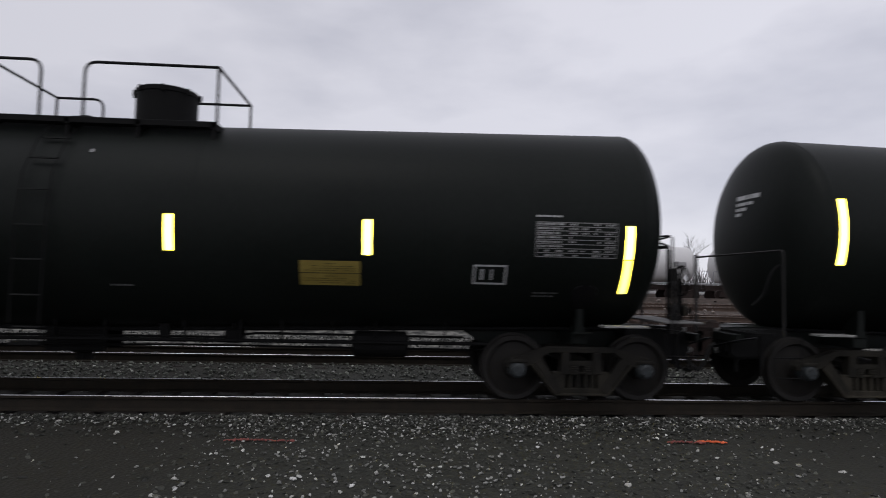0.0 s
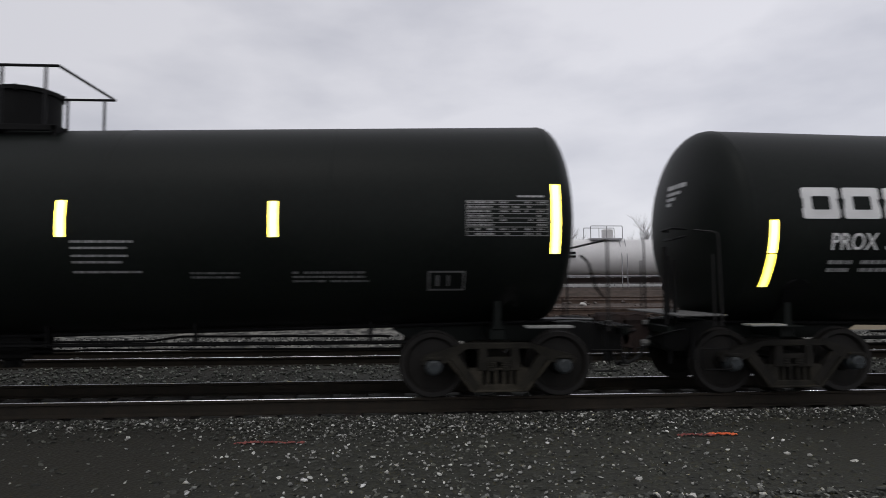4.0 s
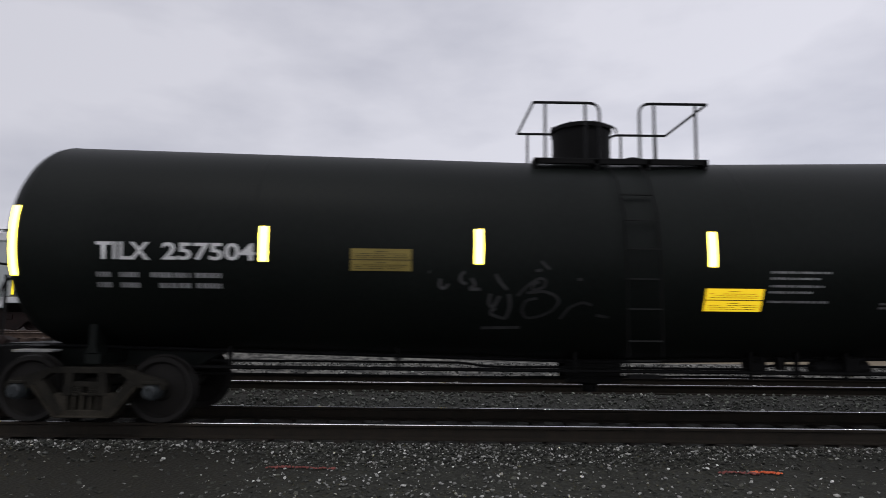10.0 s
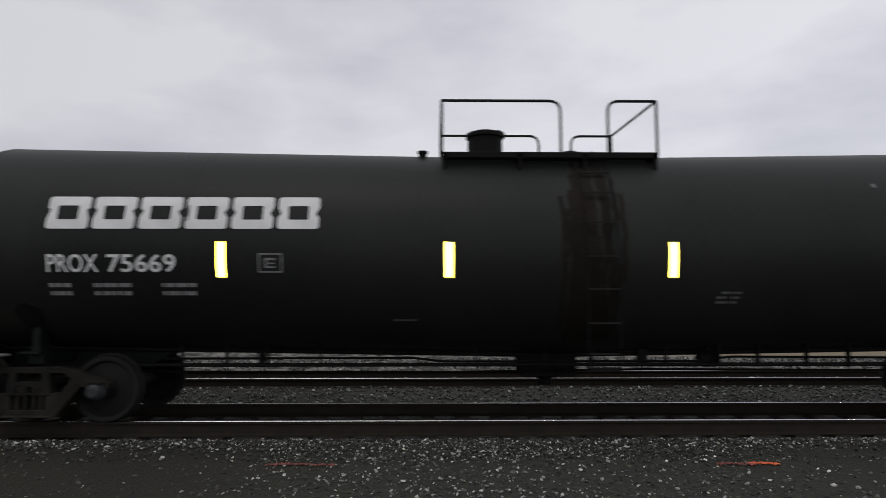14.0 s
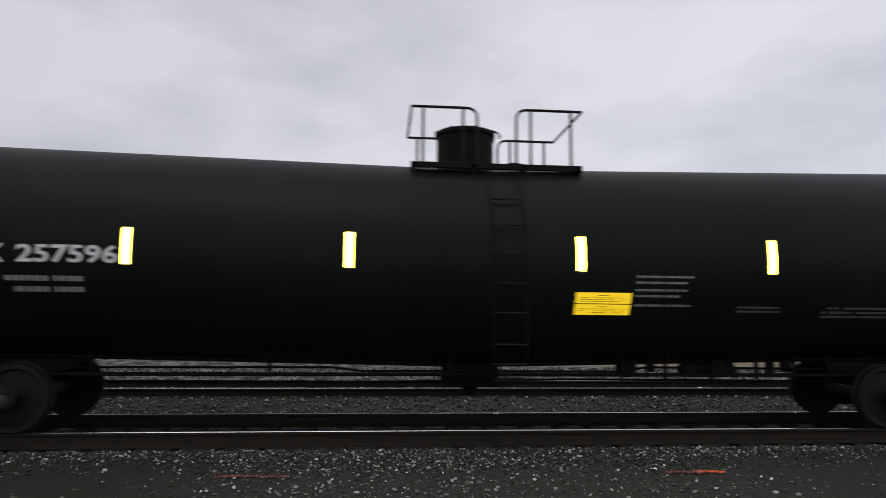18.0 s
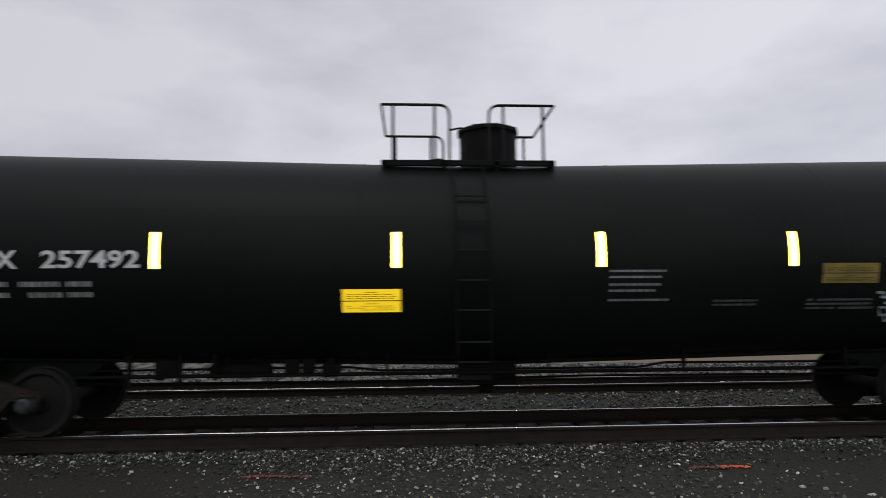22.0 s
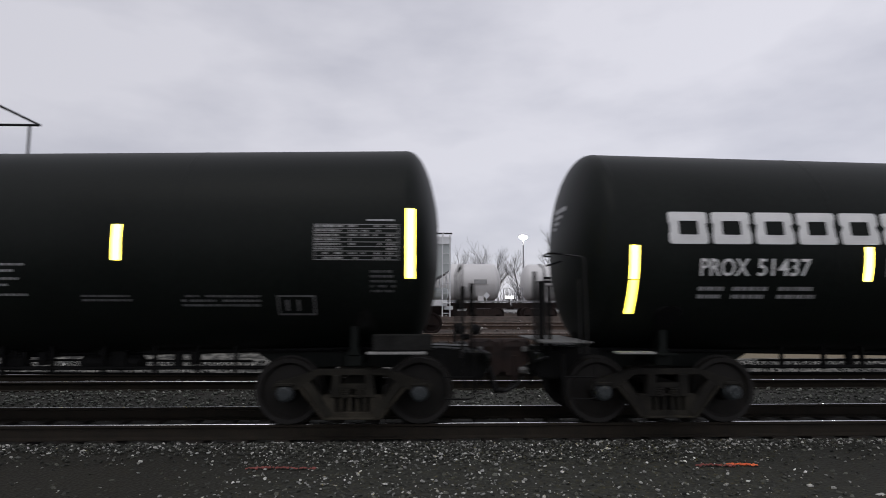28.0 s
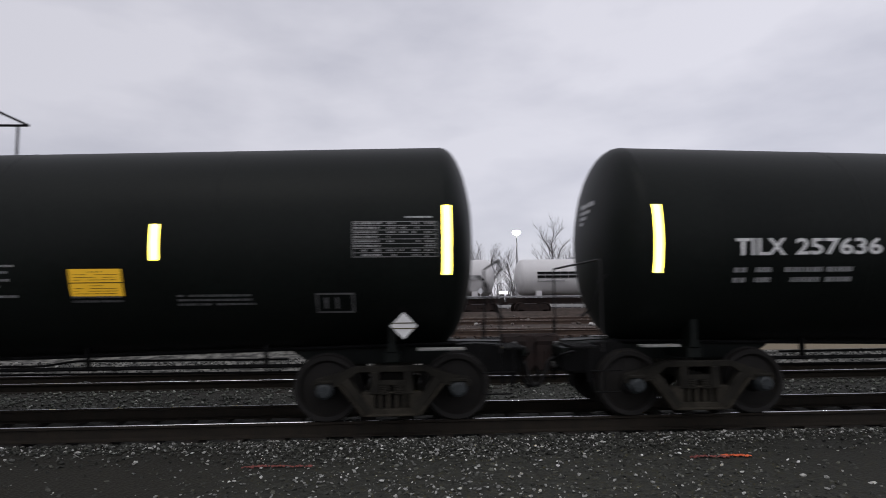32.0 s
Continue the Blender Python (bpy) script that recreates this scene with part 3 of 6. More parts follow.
def frame_lines(x0, x1, z0, z1, w=0.012):
    return [(x0, x1, z1 - w, z1), (x0, x1, z0, z0 + w), (x0, x0 + w, z0 + w, z1 - w), (x1 - w, x1, z0 + w, z1 - w)]


# -- one four-wheel truck and its wheelsets --
def side_frame_mesh(s):
    bm = bmesh.new()
    ya, yb = (-1.075, -0.93) if s < 0 else (0.93, 1.075)

    def pr(poly, k):
        prism(bm, poly, ya - 0.003 * k, yb + 0.003 * k)

    pr([(-0.50, 0.775), (0.50, 0.775), (0.50, 0.695), (-0.50, 0.695)], 0)
    for q in (-1, 1):
        pr([(q * 0.46, 0.778), (q * 0.78, 0.672), (q * 1.02, 0.61), (q * 1.08, 0.55), (q * 1.07, 0.48), (q * 0.80, 0.49), (q * 0.68, 0.53), (q * 0.60, 0.61), (q * 0.46, 0.692)], 1)
        pr([(q * 0.68, 0.555), (q * 0.57, 0.615), (q * 0.27, 0.20), (q * 0.355, 0.122)], 4)
        pr([(q * 0.165, 0.70), (q * 0.275, 0.70), (q * 0.30, 0.40), (q * 0.165, 0.40)], 2)
    bmesh.ops.bevel(bm, geom=bm.edges[:], offset=0.008, segments=1, affect="EDGES")
    return bm


def spring_seat_mesh(s):
    """The dust-covered lower pan of the side frame, with ribs and a lip."""
    bm = bmesh.new()
    ya, yb = (-1.075, -0.93) if s < 0 else (0.93, 1.075)

    def pr(poly, k):
        prism(bm, poly, ya - 0.003 * k, yb + 0.003 * k)

    for q in (-1, 1):
        pr([(q * 0.33, 0.128), (q * 0.42, 0.27), (q * 0.40, 0.43), (q * 0.235, 0.43), (q * 0.225, 0.128)], -1)
    pr([(-0.23, 0.128), (0.23, 0.128), (0.23, 0.205), (-0.23, 0.205)], -2)
    pr([(-0.24, 0.405), (0.24, 0.405), (0.24, 0.43), (-0.24, 0.43)], -3)
    for q in (-0.155, -0.045, 0.07, 0.165):
        pr([(q - 0.026, 0.19), (q + 0.026, 0.19), (q + 0.022, 0.41), (q - 0.022, 0.41)], -5)
    pr([(-0.36, 0.112), (0.36, 0.112), (0.32, 0.14), (-0.32, 0.14)], 17)
    for q in (-1, 1):
        pr([(q * 0.69, 0.545), (q * 0.72, 0.525), (q * 0.385, 0.112), (q * 0.345, 0.118)], 14)
    bmesh.ops.bevel(bm, geom=bm.edges[:], offset=0.008, segments=1, affect="EDGES")
    return bm


def spring_mesh():
    bm = bmesh.new()
    pts = [(0.075 * math.cos(a * 0.8), 0.075 * math.sin(a * 0.8), 0.39 + 0.13 * a / 44) for a in range(45)]
    tube(bm, pts, 0.017, 5)
    return bm


def wheel_mesh(s):
    prof = [(0.86, 0.09), (0.86, 0.13), (0.80, 0.155), (0.772, 0.355), (0.822, 0.388), (0.827, 0.448), (0.80, 0.456), (0.725, 0.459), (0.714, 0.484), (0.694, 0.484), (0.69, 0.385), (0.722, 0.355), (0.735, 0.15), (0.66, 0.13), (0.66, 0.085)]
    return lathe(bmesh.new(), [(s * a, r) for a, r in prof], n=40)


def cap_mesh(s):
    bm = bmesh.new()
    lathe(bm, [(s * a, r) for a, r in ((0.95, 0.115), (1.08, 0.115), (1.085, 0.098), (1.15, 0.096), (1.165, 0.075), (1.168, 0.03))], n=20)
    for k in range(3):
        a = k * math.tau / 3
        lathe(bm, [(s * 1.16, 0.02), (s * 1.185, 0.02)], (0.052 * math.cos(a), 0, 0.052 * math.sin(a)), n=6)
    return bm


TRUCK_PARTS = {}


def add_truck(car, cx, darkened):
    tp = TRUCK_PARTS.setdefault(darkened, {})
    cast, pan = (M_TRUCK_SOOTY, M_TRUCK) if darkened else (M_TRUCK, M_PAN)
    for s in (-1, 1):
        key = ("frame", s)
        if key not in tp:
            tp[key] = part("side_frame", side_frame_mesh(s), cast, car, "dusty cast steel truck side frame")
            sf = tp[key]
            sf.location = (cx, 0, 0)
        else:
            sf = shared("side_frame", tp[key], car, pose(cx, 0, 0))
            sf["label"] = "dusty cast steel truck side frame"
        if ("seat", s) not in tp:
            tp[("seat", s)] = part("spring_seat", spring_seat_mesh(s), pan, sf, "tan dusty spring seat pan")
        else:
            shared("spring_seat", tp[("seat", s)], sf, pose(0, 0, 0))["label"] = "tan dusty spring seat pan"
        # black plate added behind the ribs to stand in for the slots' shade
        if ("pocket", s) not in tp:
            bm = bmesh.new()
            box(bm, -0.26, 0.26, s * 0.90, s * 0.96, 0.15, 0.42)
            tp[("pocket", s)] = part("spring_pocket", bm, M_BLACK, sf)
        else:
            shared("spring_pocket", tp[("pocket", s)], sf, pose(0, 0, 0))
        for q in (-0.10, 0.10):
            if "spring" not in tp:
                tp["spring"] = part("coil_spring", spring_mesh(), cast, sf, smooth=True)
                tp["spring"].location = (q, s * 1.0, 0)
            else:
                shared("coil_spring", tp["spring"], sf, pose(q, s * 1.0, 0))
        for q in (-0.905, 0.905):
            bm = bmesh.new()
            box(bm, q - 0.11, q + 0.11, s * 0.88, s * 1.12, 0.555, 0.60, 0.01)
            part("bearing_adapter", bm, cast, sf)
    bm = bmesh.new()
    prism(bm, [(-0.16, 0.52), (0.16, 0.52), (0.16, 0.585), (-0.16, 0.585)], -1.07, 1.07)
    box(bm, -0.30, 0.30, -0.32, 0.32, 0.62, 0.74, 0.02)
    tb = part("truck_bolster", bm, cast, car)
    tb.location = (cx, 0, 0)
    for q in (-0.42, 0.42):
        bm = bmesh.new()
        tube(bm, [(q, -0.85, 0.36), (q * 0.9, 0, 0.40), (q, 0.85, 0.36)], 0.035, 6)
        bb = part("brake_beam", bm, cast, car)
        bb.location = (cx, 0, 0)
    for q in (-0.905, 0.905):
        if "axle" not in tp:
            bm = bmesh.new()
            lathe(bm, [(-1.0, 0.07), (-0.86, 0.085), (-0.66, 0.095), (0, 0.085), (0.66, 0.095), (0.86, 0.085), (1.0, 0.07)], n=16)
            ws = part("wheelset", bm, M_WHEEL, car, smooth=True)
            tp["axle"] = ws
            for s in (-1, 1):
                wh = part("wheel", wheel_mesh(s), M_WHEEL, ws)
                wh.data.materials.append(M_RIM)
                for f in wh.data.polygons:
                    if 0.395 < math.hypot(f.center.x, f.center.z) < 0.47:
                        f.material_index = 1
                tp[("wheel", s)] = wh
                tp[("cap", s)] = part("bearing_cap", cap_mesh(s), M_CAP, ws, "grey bearing end cap")
        else:
            ws = shared("wheelset", tp["axle"], car, pose(0, 0, 0))
            for s in (-1, 1):
                shared("wheel", tp[("wheel", s)], ws, pose(0, 0, 0))
                shared("bearing_cap", tp[("cap", s)], ws, pose(0, 0, 0))["label"] = "grey bearing end cap"
        ws.location = (cx + q, 0, 0.457)


def tank_body(car, kind):
    t = TYPES[kind]
    half = t["half"]
    n = 72

    def ring(bm, x, r, zc):
        return [bm.verts.new((x, -math.cos(k * math.tau / n) * r, zc + math.sin(k * math.tau / n) * r)) for k in range(n)]

    def loft(rows):
        bm = bmesh.new()
        rings = [ring(bm, *row) for row in rows]
        for a, b in zip(rings, rings[1:]):
            for k in range(n):
                bm.faces.new((a[k], a[(k + 1) % n], b[(k + 1) % n], b[k]))
        return bm, rings

    right = half_of(kind, 1)
    left = half_of(kind, -1)
    paint = M_TANK_FADED if kind == "longer" else M_TANK
    stations = [-left + (left + right) * i / 24 for i in range(25)]
    bm, _ = loft([(x, R_TANK, axis_z(x, kind)) for x in stations])
    part("tank_shell", bm, paint, car, smooth=True)
    for s in (-1, 1):
        rows = []
        for i in range(13):
            a = i / 12 * math.pi / 2 * 0.985
            rows.append((s * (half_of(kind, s) + head_of(kind, s) * math.sin(a)), R_TANK * math.cos(a), axis_z(half, kind)))
        bm, rings = loft(rows)
        bm.faces.new(rings[-1])
        part("tank_head", bm, paint, car, smooth=True)
    # weld bands
    for x in (-left + 0.02, -half * 0.62, -half * 0.24, half * 0.24, half * 0.62, right - 0.02):
        bm, _ = loft([(x - 0.014, R_TANK + 0.0005, axis_z(x, kind)), (x - 0.006, R_TANK + 0.004, axis_z(x, kind)), (x + 0.006, R_TANK + 0.004, axis_z(x, kind)), (x + 0.014, R_TANK + 0.0005, axis_z(x, kind))])
        part("weld_seam", bm, paint, car, smooth=True)


def saddle_pad_mesh(kind, x, q):
    """A rounded plate welded to the tank where the saddle meets it."""
    bm = bmesh.new()
    rows = []
    for z, w in ((1.16, 0.10), (1.30, 0.10), (1.38, 0.13), (1.45, 0.17), (1.52, 0.185), (1.59, 0.165), (1.63, 0.11), (1.645, 0.05)):
        row = []
        for u, off in ((-1.0, 0.0), (-0.93, 0.02), (0.93, 0.02), (1.0, 0.0)):
            p = skin(kind, x + u * w, z, off)
            p.y *= -q
            row.append(bm.verts.new(p))
        rows.append(row)
    for a, b in zip(rows, rows[1:]):
        for i in range(3):
            bm.faces.new((a[i], a[i + 1], b[i + 1], b[i]))
    bmesh.ops.recalc_face_normals(bm, faces=bm.faces[:])
    return bm


def underframe(car, kind):
    t = TYPES[kind]
    tc, face = t["truck"], t["face"]
    sloped = kind.startswith("slope")
    for s in (-1, 1):
        bm = bmesh.new()
        prism(bm, [(s * 5.6, 0.92), (s * 5.9, 0.74), (s * 8.75, 0.70), (s * 8.95, 0.72), (s * 8.95, 1.03), (s * 8.2, 1.05), (s * 5.6, 1.05)], -0.20, 0.20)
        part("stub_sill", bm, M_TANK, car)
        bm = bmesh.new()
        box(bm, s * tc - 0.11, s * tc + 0.11, -0.94, 0.94, 0.80, 0.96, 0.015)
        part("body_bolster", bm, M_TANK, car)
        for q in (-1, 1):
            bm = bmesh.new()
            low, high = 0.96, 1.45 if kind.startswith("slope") else 1.36
            prism(bm, [(s * tc - 0.08, low), (s * tc + 0.08, low), (s * tc + 0.05, 1.06), (s * tc + 0.05, high), (s * tc - 0.05, high), (s * tc - 0.05, 1.06)], q * 0.70, q * 0.96)
            part("saddle_plate", bm, M_TANK, car)
            if not kind.startswith("slope"):
                part("saddle_pad", saddle_pad_mesh(kind, s * tc, q), M_RAILING, car, "dusty rounded pad above the saddle")
                bm = bmesh.new()
                box(bm, s * tc - 0.14, s * tc + 0.14, q * 0.97, q * 1.10, 0.955, 0.985, 0.005)
                part("bolster_plate", bm, M_TANK, car)
            bm = bmesh.new()
            up = 0.0 if sloped else 0.075 if s > 0 else -0.06 if kind == "longer" else 0.0
            box(bm, s * ((7.29 if kind == "slope_a" else 7.44) if s > 0 else 7.44), s * (8.08 if s > 0 else 7.95), q * 1.06, q * 1.30, 0.99 + up, 1.02 + up, 0.005)
            part("side_step_plate", bm, M_EDGE, car, "pale worn step plate")
        if kind == "slope_a" and s > 0:
            bm = bmesh.new()
            box(bm, 7.36, 8.16, -1.24, -1.20, 1.03, 1.26, 0.02)
            part("side_shield", bm, M_SMEAR, car, "dusty plate beside the sill")
        bm = bmesh.new()
        if kind.startswith("slope"):
            for k in range(4):
                box(bm, s * (8.58 + 0.09 * k), s * (8.62 + 0.09 * k), -1.34, 1.34, 0.99, 1.02)
            part("end_platform", bm, M_BLACK, car)
        else:
            box(bm, s * 8.30, s * (8.86 if s > 0 else 8.98), -1.30, 0.6, 1.135, 1.16, 0.006)
            part("end_platform", bm, M_PLATE, car, "grey worn end platform plate")
        bm = bmesh.new()
        box(bm, s * 8.90, s * 8.98, -0.95, 0.95, 0.86, 0.98, 0.01)
        part("end_sill", bm, M_TANK, car)
        # coupler, draft gear and hoses
        bm = bmesh.new()
        box(bm, s * 8.5, s * 8.98, -0.34, 0.34, 0.62, 0.86, 0.02)
        part("draft_gear_carrier", bm, M_TANK, car)
        bm = bmesh.new()
        box(bm, s * 8.7, s * (face - 0.30), -0.10, 0.10, 0.76, 0.95, 0.02)
        prism(bm, [(s * (face - 0.40), 0.72), (s * (face - 0.22), 0.61), (s * (face - 0.05), 0.60), (s * (face + 0.02), 0.70), (s * (face + 0.03), 0.99), (s * (face - 0.04), 1.09), (s * (face - 0.20), 1.13), (s * (face - 0.33), 1.07), (s * (face - 0.40), 0.97)], -0.24, 0.18)
        lathe(bm, [(0.60, 0.06), (0.64, 0.13), (0.80, 0.155), (1.0, 0.145), (1.10, 0.10), (1.14, 0.04)], (s * (face - 0.02), -0.05, 0), "z", 12)
        lathe(bm, [(-0.26, 0.06), (-0.22, 0.12), (0.10, 0.12), (0.16, 0.06)], (s * (face - 0.24), -0.14, 1.03), "x", 10)
        lathe(bm, [(0.58, 0.03), (0.60, 0.05), (1.06, 0.05), (1.08, 0.03)], (s * (face - 0.12), -0.16, 0), "z", 10)
        box(bm, s * (face - 0.18), s * (face - 0.14), -0.26, -0.20, 0.52, 0.90, 0.008)
        cp = part("coupler", bm, M_RUST, car, "rusty cast coupler")
        bm = bmesh.new()
        box(bm, s * (face - 0.36), s * (face - 0.27), -0.30, -0.24, 0.955, 1.03, 0.012)
        part("wear_plate", bm, M_PLATE, cp, "grey worn plate on the coupler shank")
        bm = bmesh.new()
        lathe(bm, [(-0.06, 0.03), (-0.04, 0.05), (0.03, 0.05), (0.07, 0.025)], (s * (face - 0.28), -0.34, 0.69), "x", 10)
        part("hose_coupling", bm, M_PLATE, cp, "grey metal hose coupling")
        bm = bmesh.new()
        prism(bm, [(s * 7.98, 0.70), (s * 8.30, 0.60), (s * 8.86, 0.58), (s * 8.97, 0.66), (s * 8.97, 0.98), (s * 8.30, 1.04), (s * 7.98, 1.02)], -0.66, 0.66)
        bmesh.ops.bevel(bm, geom=bm.edges[:], offset=0.04, segments=2, affect="EDGES")
        part("draft_sill", bm, M_BLACK, car, "grimy draft sill casting")
        for y0, low in ((-0.30, 0.36), (0.24, 0.30)):
            bm = bmesh.new()
            tube(bm, rounded([(s * 8.85, y0, 0.82), (s * 9.04, y0, 0.76), (s * 9.12, y0 * 0.9, low + 0.12), (s * (face - 0.04), y0 * 0.7, low), (s * (face + 0.02), y0 * 0.5, low + 0.03)], 0.12), 0.028, 7)
            part("brake_hose", bm, M_RUBBER, car, "black rubber brake hose")
        for x, y0, low in ((8.62, -0.95, 0.50), (8.80, -0.60, 0.40), (8.93, -0.15, 0.44), (9.02, 0.45, 0.55)):
            bm = bmesh.new()
            box(bm, s * x - 0.025, s * x + 0.025, y0 - 0.02, y0 + 0.02, low, 0.97, 0.004)
            part("hanger_strap", bm, M_BLACK, car)
        brake_end = -1 if kind == "slope_b" else 1
        if s != brake_end and kind == "long":
            for x, y0, w, high in ((-9.02, -0.98, 0.044, 2.12), (-8.87, -0.67, 0.085, 2.0), (-8.75, -0.67, 0.05, 1.94)):
                bm = bmesh.new()
                box(bm, x - w / 2, x + w / 2, y0 - 0.04, y0 + 0.04, 1.0, high, 0.008)
                part("end_post", bm, M_BLACK, car)
        if s != brake_end and kind == "longer":
            bm = bmesh.new()
            tube(bm, rounded([(-8.46, -0.72, 1.81), (-8.58, -0.72, 1.80), (-8.60, -0.72, 1.0)], 0.03), 0.016, 6)
            lathe(bm, [(1.68, 0.02), (1.70, 0.05), (1.86, 0.045), (1.90, 0.065), (1.99, 0.06), (2.03, 0.02)], (-8.59, -0.72, 0), "z", 10)
            box(bm, -8.60, -8.44, -0.75, -0.69, 1.79, 1.84, 0.01)
            part("release_valve", bm, M_BLACK, car, "grimy release valve on a bent pipe")
        if s == brake_end and not sloped:
            bm = bmesh.new()
            box(bm, 8.74, 8.785, -0.40, -0.36, 1.0, 2.22)
            tube(bm, rounded([(8.46, -0.38, 2.26), (8.76, -0.38, 2.26), (8.765, -0.38, 2.0)], 0.05), 0.022, 6)
            tube(bm, rounded([(8.76, -0.38, 1.9), (8.90, -0.40, 1.9), (8.92, -0.42, 1.3)], 0.06), 0.02, 6)
            part("brake_rigging_post", bm, M_BLACK, car)
        if sloped and s != brake_end:
            bm = bmesh.new()
            tube(bm, rounded([(s * 8.30, -0.9, 2.0), (s * 8.42, -0.9, 1.9), (s * 8.52, -0.86, 1.55), (s * 8.66, -0.8, 1.4)], 0.08), 0.018, 6)
            part("release_rod", bm, M_BLACK, car)
        bm = bmesh.new()
        tube(bm, rounded([(s * 8.92, -1.32, 0.96), (s * 8.98, -0.9, 0.88), (s * 9.02, -0.3, 0.74), (s * 9.02, 0.2, 0.80)], 0.1), 0.016, 6)
        part("uncoupling_lever", bm, M_RAILING, car)
        # end handrails and steps
        for q in (-1, 1):
            bm = bmesh.new()
            if kind.startswith("slope") and q > 0:
                tube(bm, [(s * 8.6, 1.2, 0.98), (s * 8.6, 1.2, 1.32)], 0.015, 6)
                part("grab_post", bm, M_BLACK, car)
            elif kind.startswith("slope"):
                tube(bm, rounded([(s * 8.54, -1.36, 0.95), (s * 8.54, -1.36, 2.19), (s * 8.62, 1.0, 2.19), (s * 8.62, 1.0, 0.98)], 0.07), 0.0165, 7)
                part("end_handrail", bm, M_ENDRAIL, car)
            else:
                if s > 0:
                    box(bm, 8.878, 8.922, q * 0.98 - 0.02, q * 0.98 + 0.02, 1.0, 2.12, 0.006)
                    part("end_post", bm, M_ENDRAIL, car)
                    bm = bmesh.new()
                if s < 0 and kind == "longer":
                    tube(bm, rounded([(-8.56, q * 1.33, 1.0), (-8.57, q * 1.33, 2.28), (-8.30, q * 1.28, 2.24), (-8.22, q * 1.26, 2.22)], 0.03), 0.018, 6)
                else:
                    tube(bm, rounded([(s * 8.38, q * 1.33, 1.0), (s * 8.40, q * 1.31, 2.30), (s * 8.56, q * 0.95, 2.36)], 0.08), 0.015, 6)
                    tube(bm, [(s * 8.47, q * 1.30, 1.0), (s * 8.47, q * 1.28, 2.0)], 0.013, 6)
                part("end_handrail", bm, M_ENDRAIL, car)
            bm = bmesh.new()
            tube(bm, rounded([(s * 8.28, q * 1.36, 1.0), (s * 8.30, q * 1.38, 0.42), (s * 8.70, q * 1.38, 0.42), (s * 8.72, q * 1.36, 1.0)], 0.05), 0.010, 6)
            tube(bm, [(s * 8.29, q * 1.375, 0.70), (s * 8.71, q * 1.375, 0.70)], 0.010, 6)
            part("stirrup_step", bm, M_BLACK, car)
        if not kind.startswith("slope"):
            bm = bmesh.new()
            tube(bm, rounded([(s * 8.52, -0.62, 2.40), (s * 8.72, -0.58, 2.42), (s * 8.74, -0.22, 2.40), (s * 8.60, -0.16, 2.40)], 0.08), 0.016, 6)
            tube(bm, rounded([(s * 8.54, -0.62, 2.30), (s * 8.70, -0.58, 2.25), (s * 8.70, -0.22, 2.25), (s * 8.60, -0.16, 2.28)], 0.08), 0.016, 6)
            part("head_grab_iron", bm, M_RAILING, car)
    # hand brake gear at one end, close to the tank's head
    e = -1 if kind == "slope_b" else 1
    bx = e * (8.60 if sloped else 8.66)
    bm = bmesh.new()
    ring = [(bx + e * 0.12, -0.78 + 0.22 * math.cos(a * math.tau / 20), 1.74 + 0.22 * math.sin(a * math.tau / 20)) for a in range(21)]
    tube(bm, ring, 0.014, 6, caps=False)
    for k in range(4):
        a = k * math.tau / 4 + 0.4
        tube(bm, [(bx + e * 0.10, -0.78, 1.74), (bx + e * 0.12, -0.78 + 0.21 * math.cos(a), 1.74 + 0.21 * math.sin(a))], 0.010, 5)
    box(bm, bx - 0.04, bx + 0.04, -0.86, -0.70, 1.60, 1.92, 0.025)
    lathe(bm, [(-0.10, 0.04), (-0.08, 0.07), (-0.03, 0.07), (0.0, 0.04)], (bx, -0.88, 1.66), "x", 12)
    box(bm, bx - 0.018, bx + 0.018, -0.80, -0.76, 1.0, 1.62)
    box(bm, bx + e * 0.16 - 0.015, bx + e * 0.16 + 0.015, -0.70, -0.67, 1.0, 1.96)
    part("hand_brake", bm, M_BLACK, car, "hand brake wheel and gear box")
    bm = bmesh.new()
    lathe(bm, [(-0.08, 0.04), (-0.06, 0.08), (0.03, 0.09), (0.06, 0.04)], (bx - e * 0.02, -0.86, 1.32), "x", 14)
    lathe(bm, [(-0.06, 0.04), (-0.05, 0.08), (0.04, 0.07), (0.07, 0.04)], (bx + e * 0.20, -0.70, 1.30), "x", 14)
    box(bm, bx - 0.05, bx + 0.12, -0.80, -0.70, 1.16, 1.24, 0.02)
    part("bell_crank", bm, M_BLACK, car, "grimy brake bell crank")
    bm = bmesh.new()
    box(bm, bx + e * 0.07, bx + e * 0.11, -0.98, -0.95, 1.24, 1.42, 0.008)
    part("brake_tag", bm, M_PAN, car, "tan worn tag plate")
    # train line, rods and brake gear under the tank
    bm = bmesh.new()
    tube(bm, [(-6.2, -0.62, 0.76), (6.2, -0.62, 0.76)], 0.028, 7)
    part("brake_pipe", bm, M_BLACK, car)
    bm = bmesh.new()
    tube(bm, [(x, -0.30, axis_z(x, kind) - 1.509) for x in (-8.1, -5.7, -3, -0.5, 0, 0.5, 3, 5.7, 8.1)], 0.030, 8)
    part("bottom_pipe", bm, M_RAILING, car, "grey pipe along the tank's underside")
    bm = bmesh.new()
    tube(bm, rounded([(-6.0, -0.35, 0.64), (-1.5, -0.38, 0.63), (1.5, -0.30, 0.66), (6.0, -0.35, 0.64)], 0.2), 0.018, 6)
    part("brake_rod", bm, M_BLACK, car)
    rng = random.Random(5 if kind == "slope_a" else 6 if kind == "slope_b" else 7)
    side = -1 if kind == "slope_b" else 1
    x = -5.3
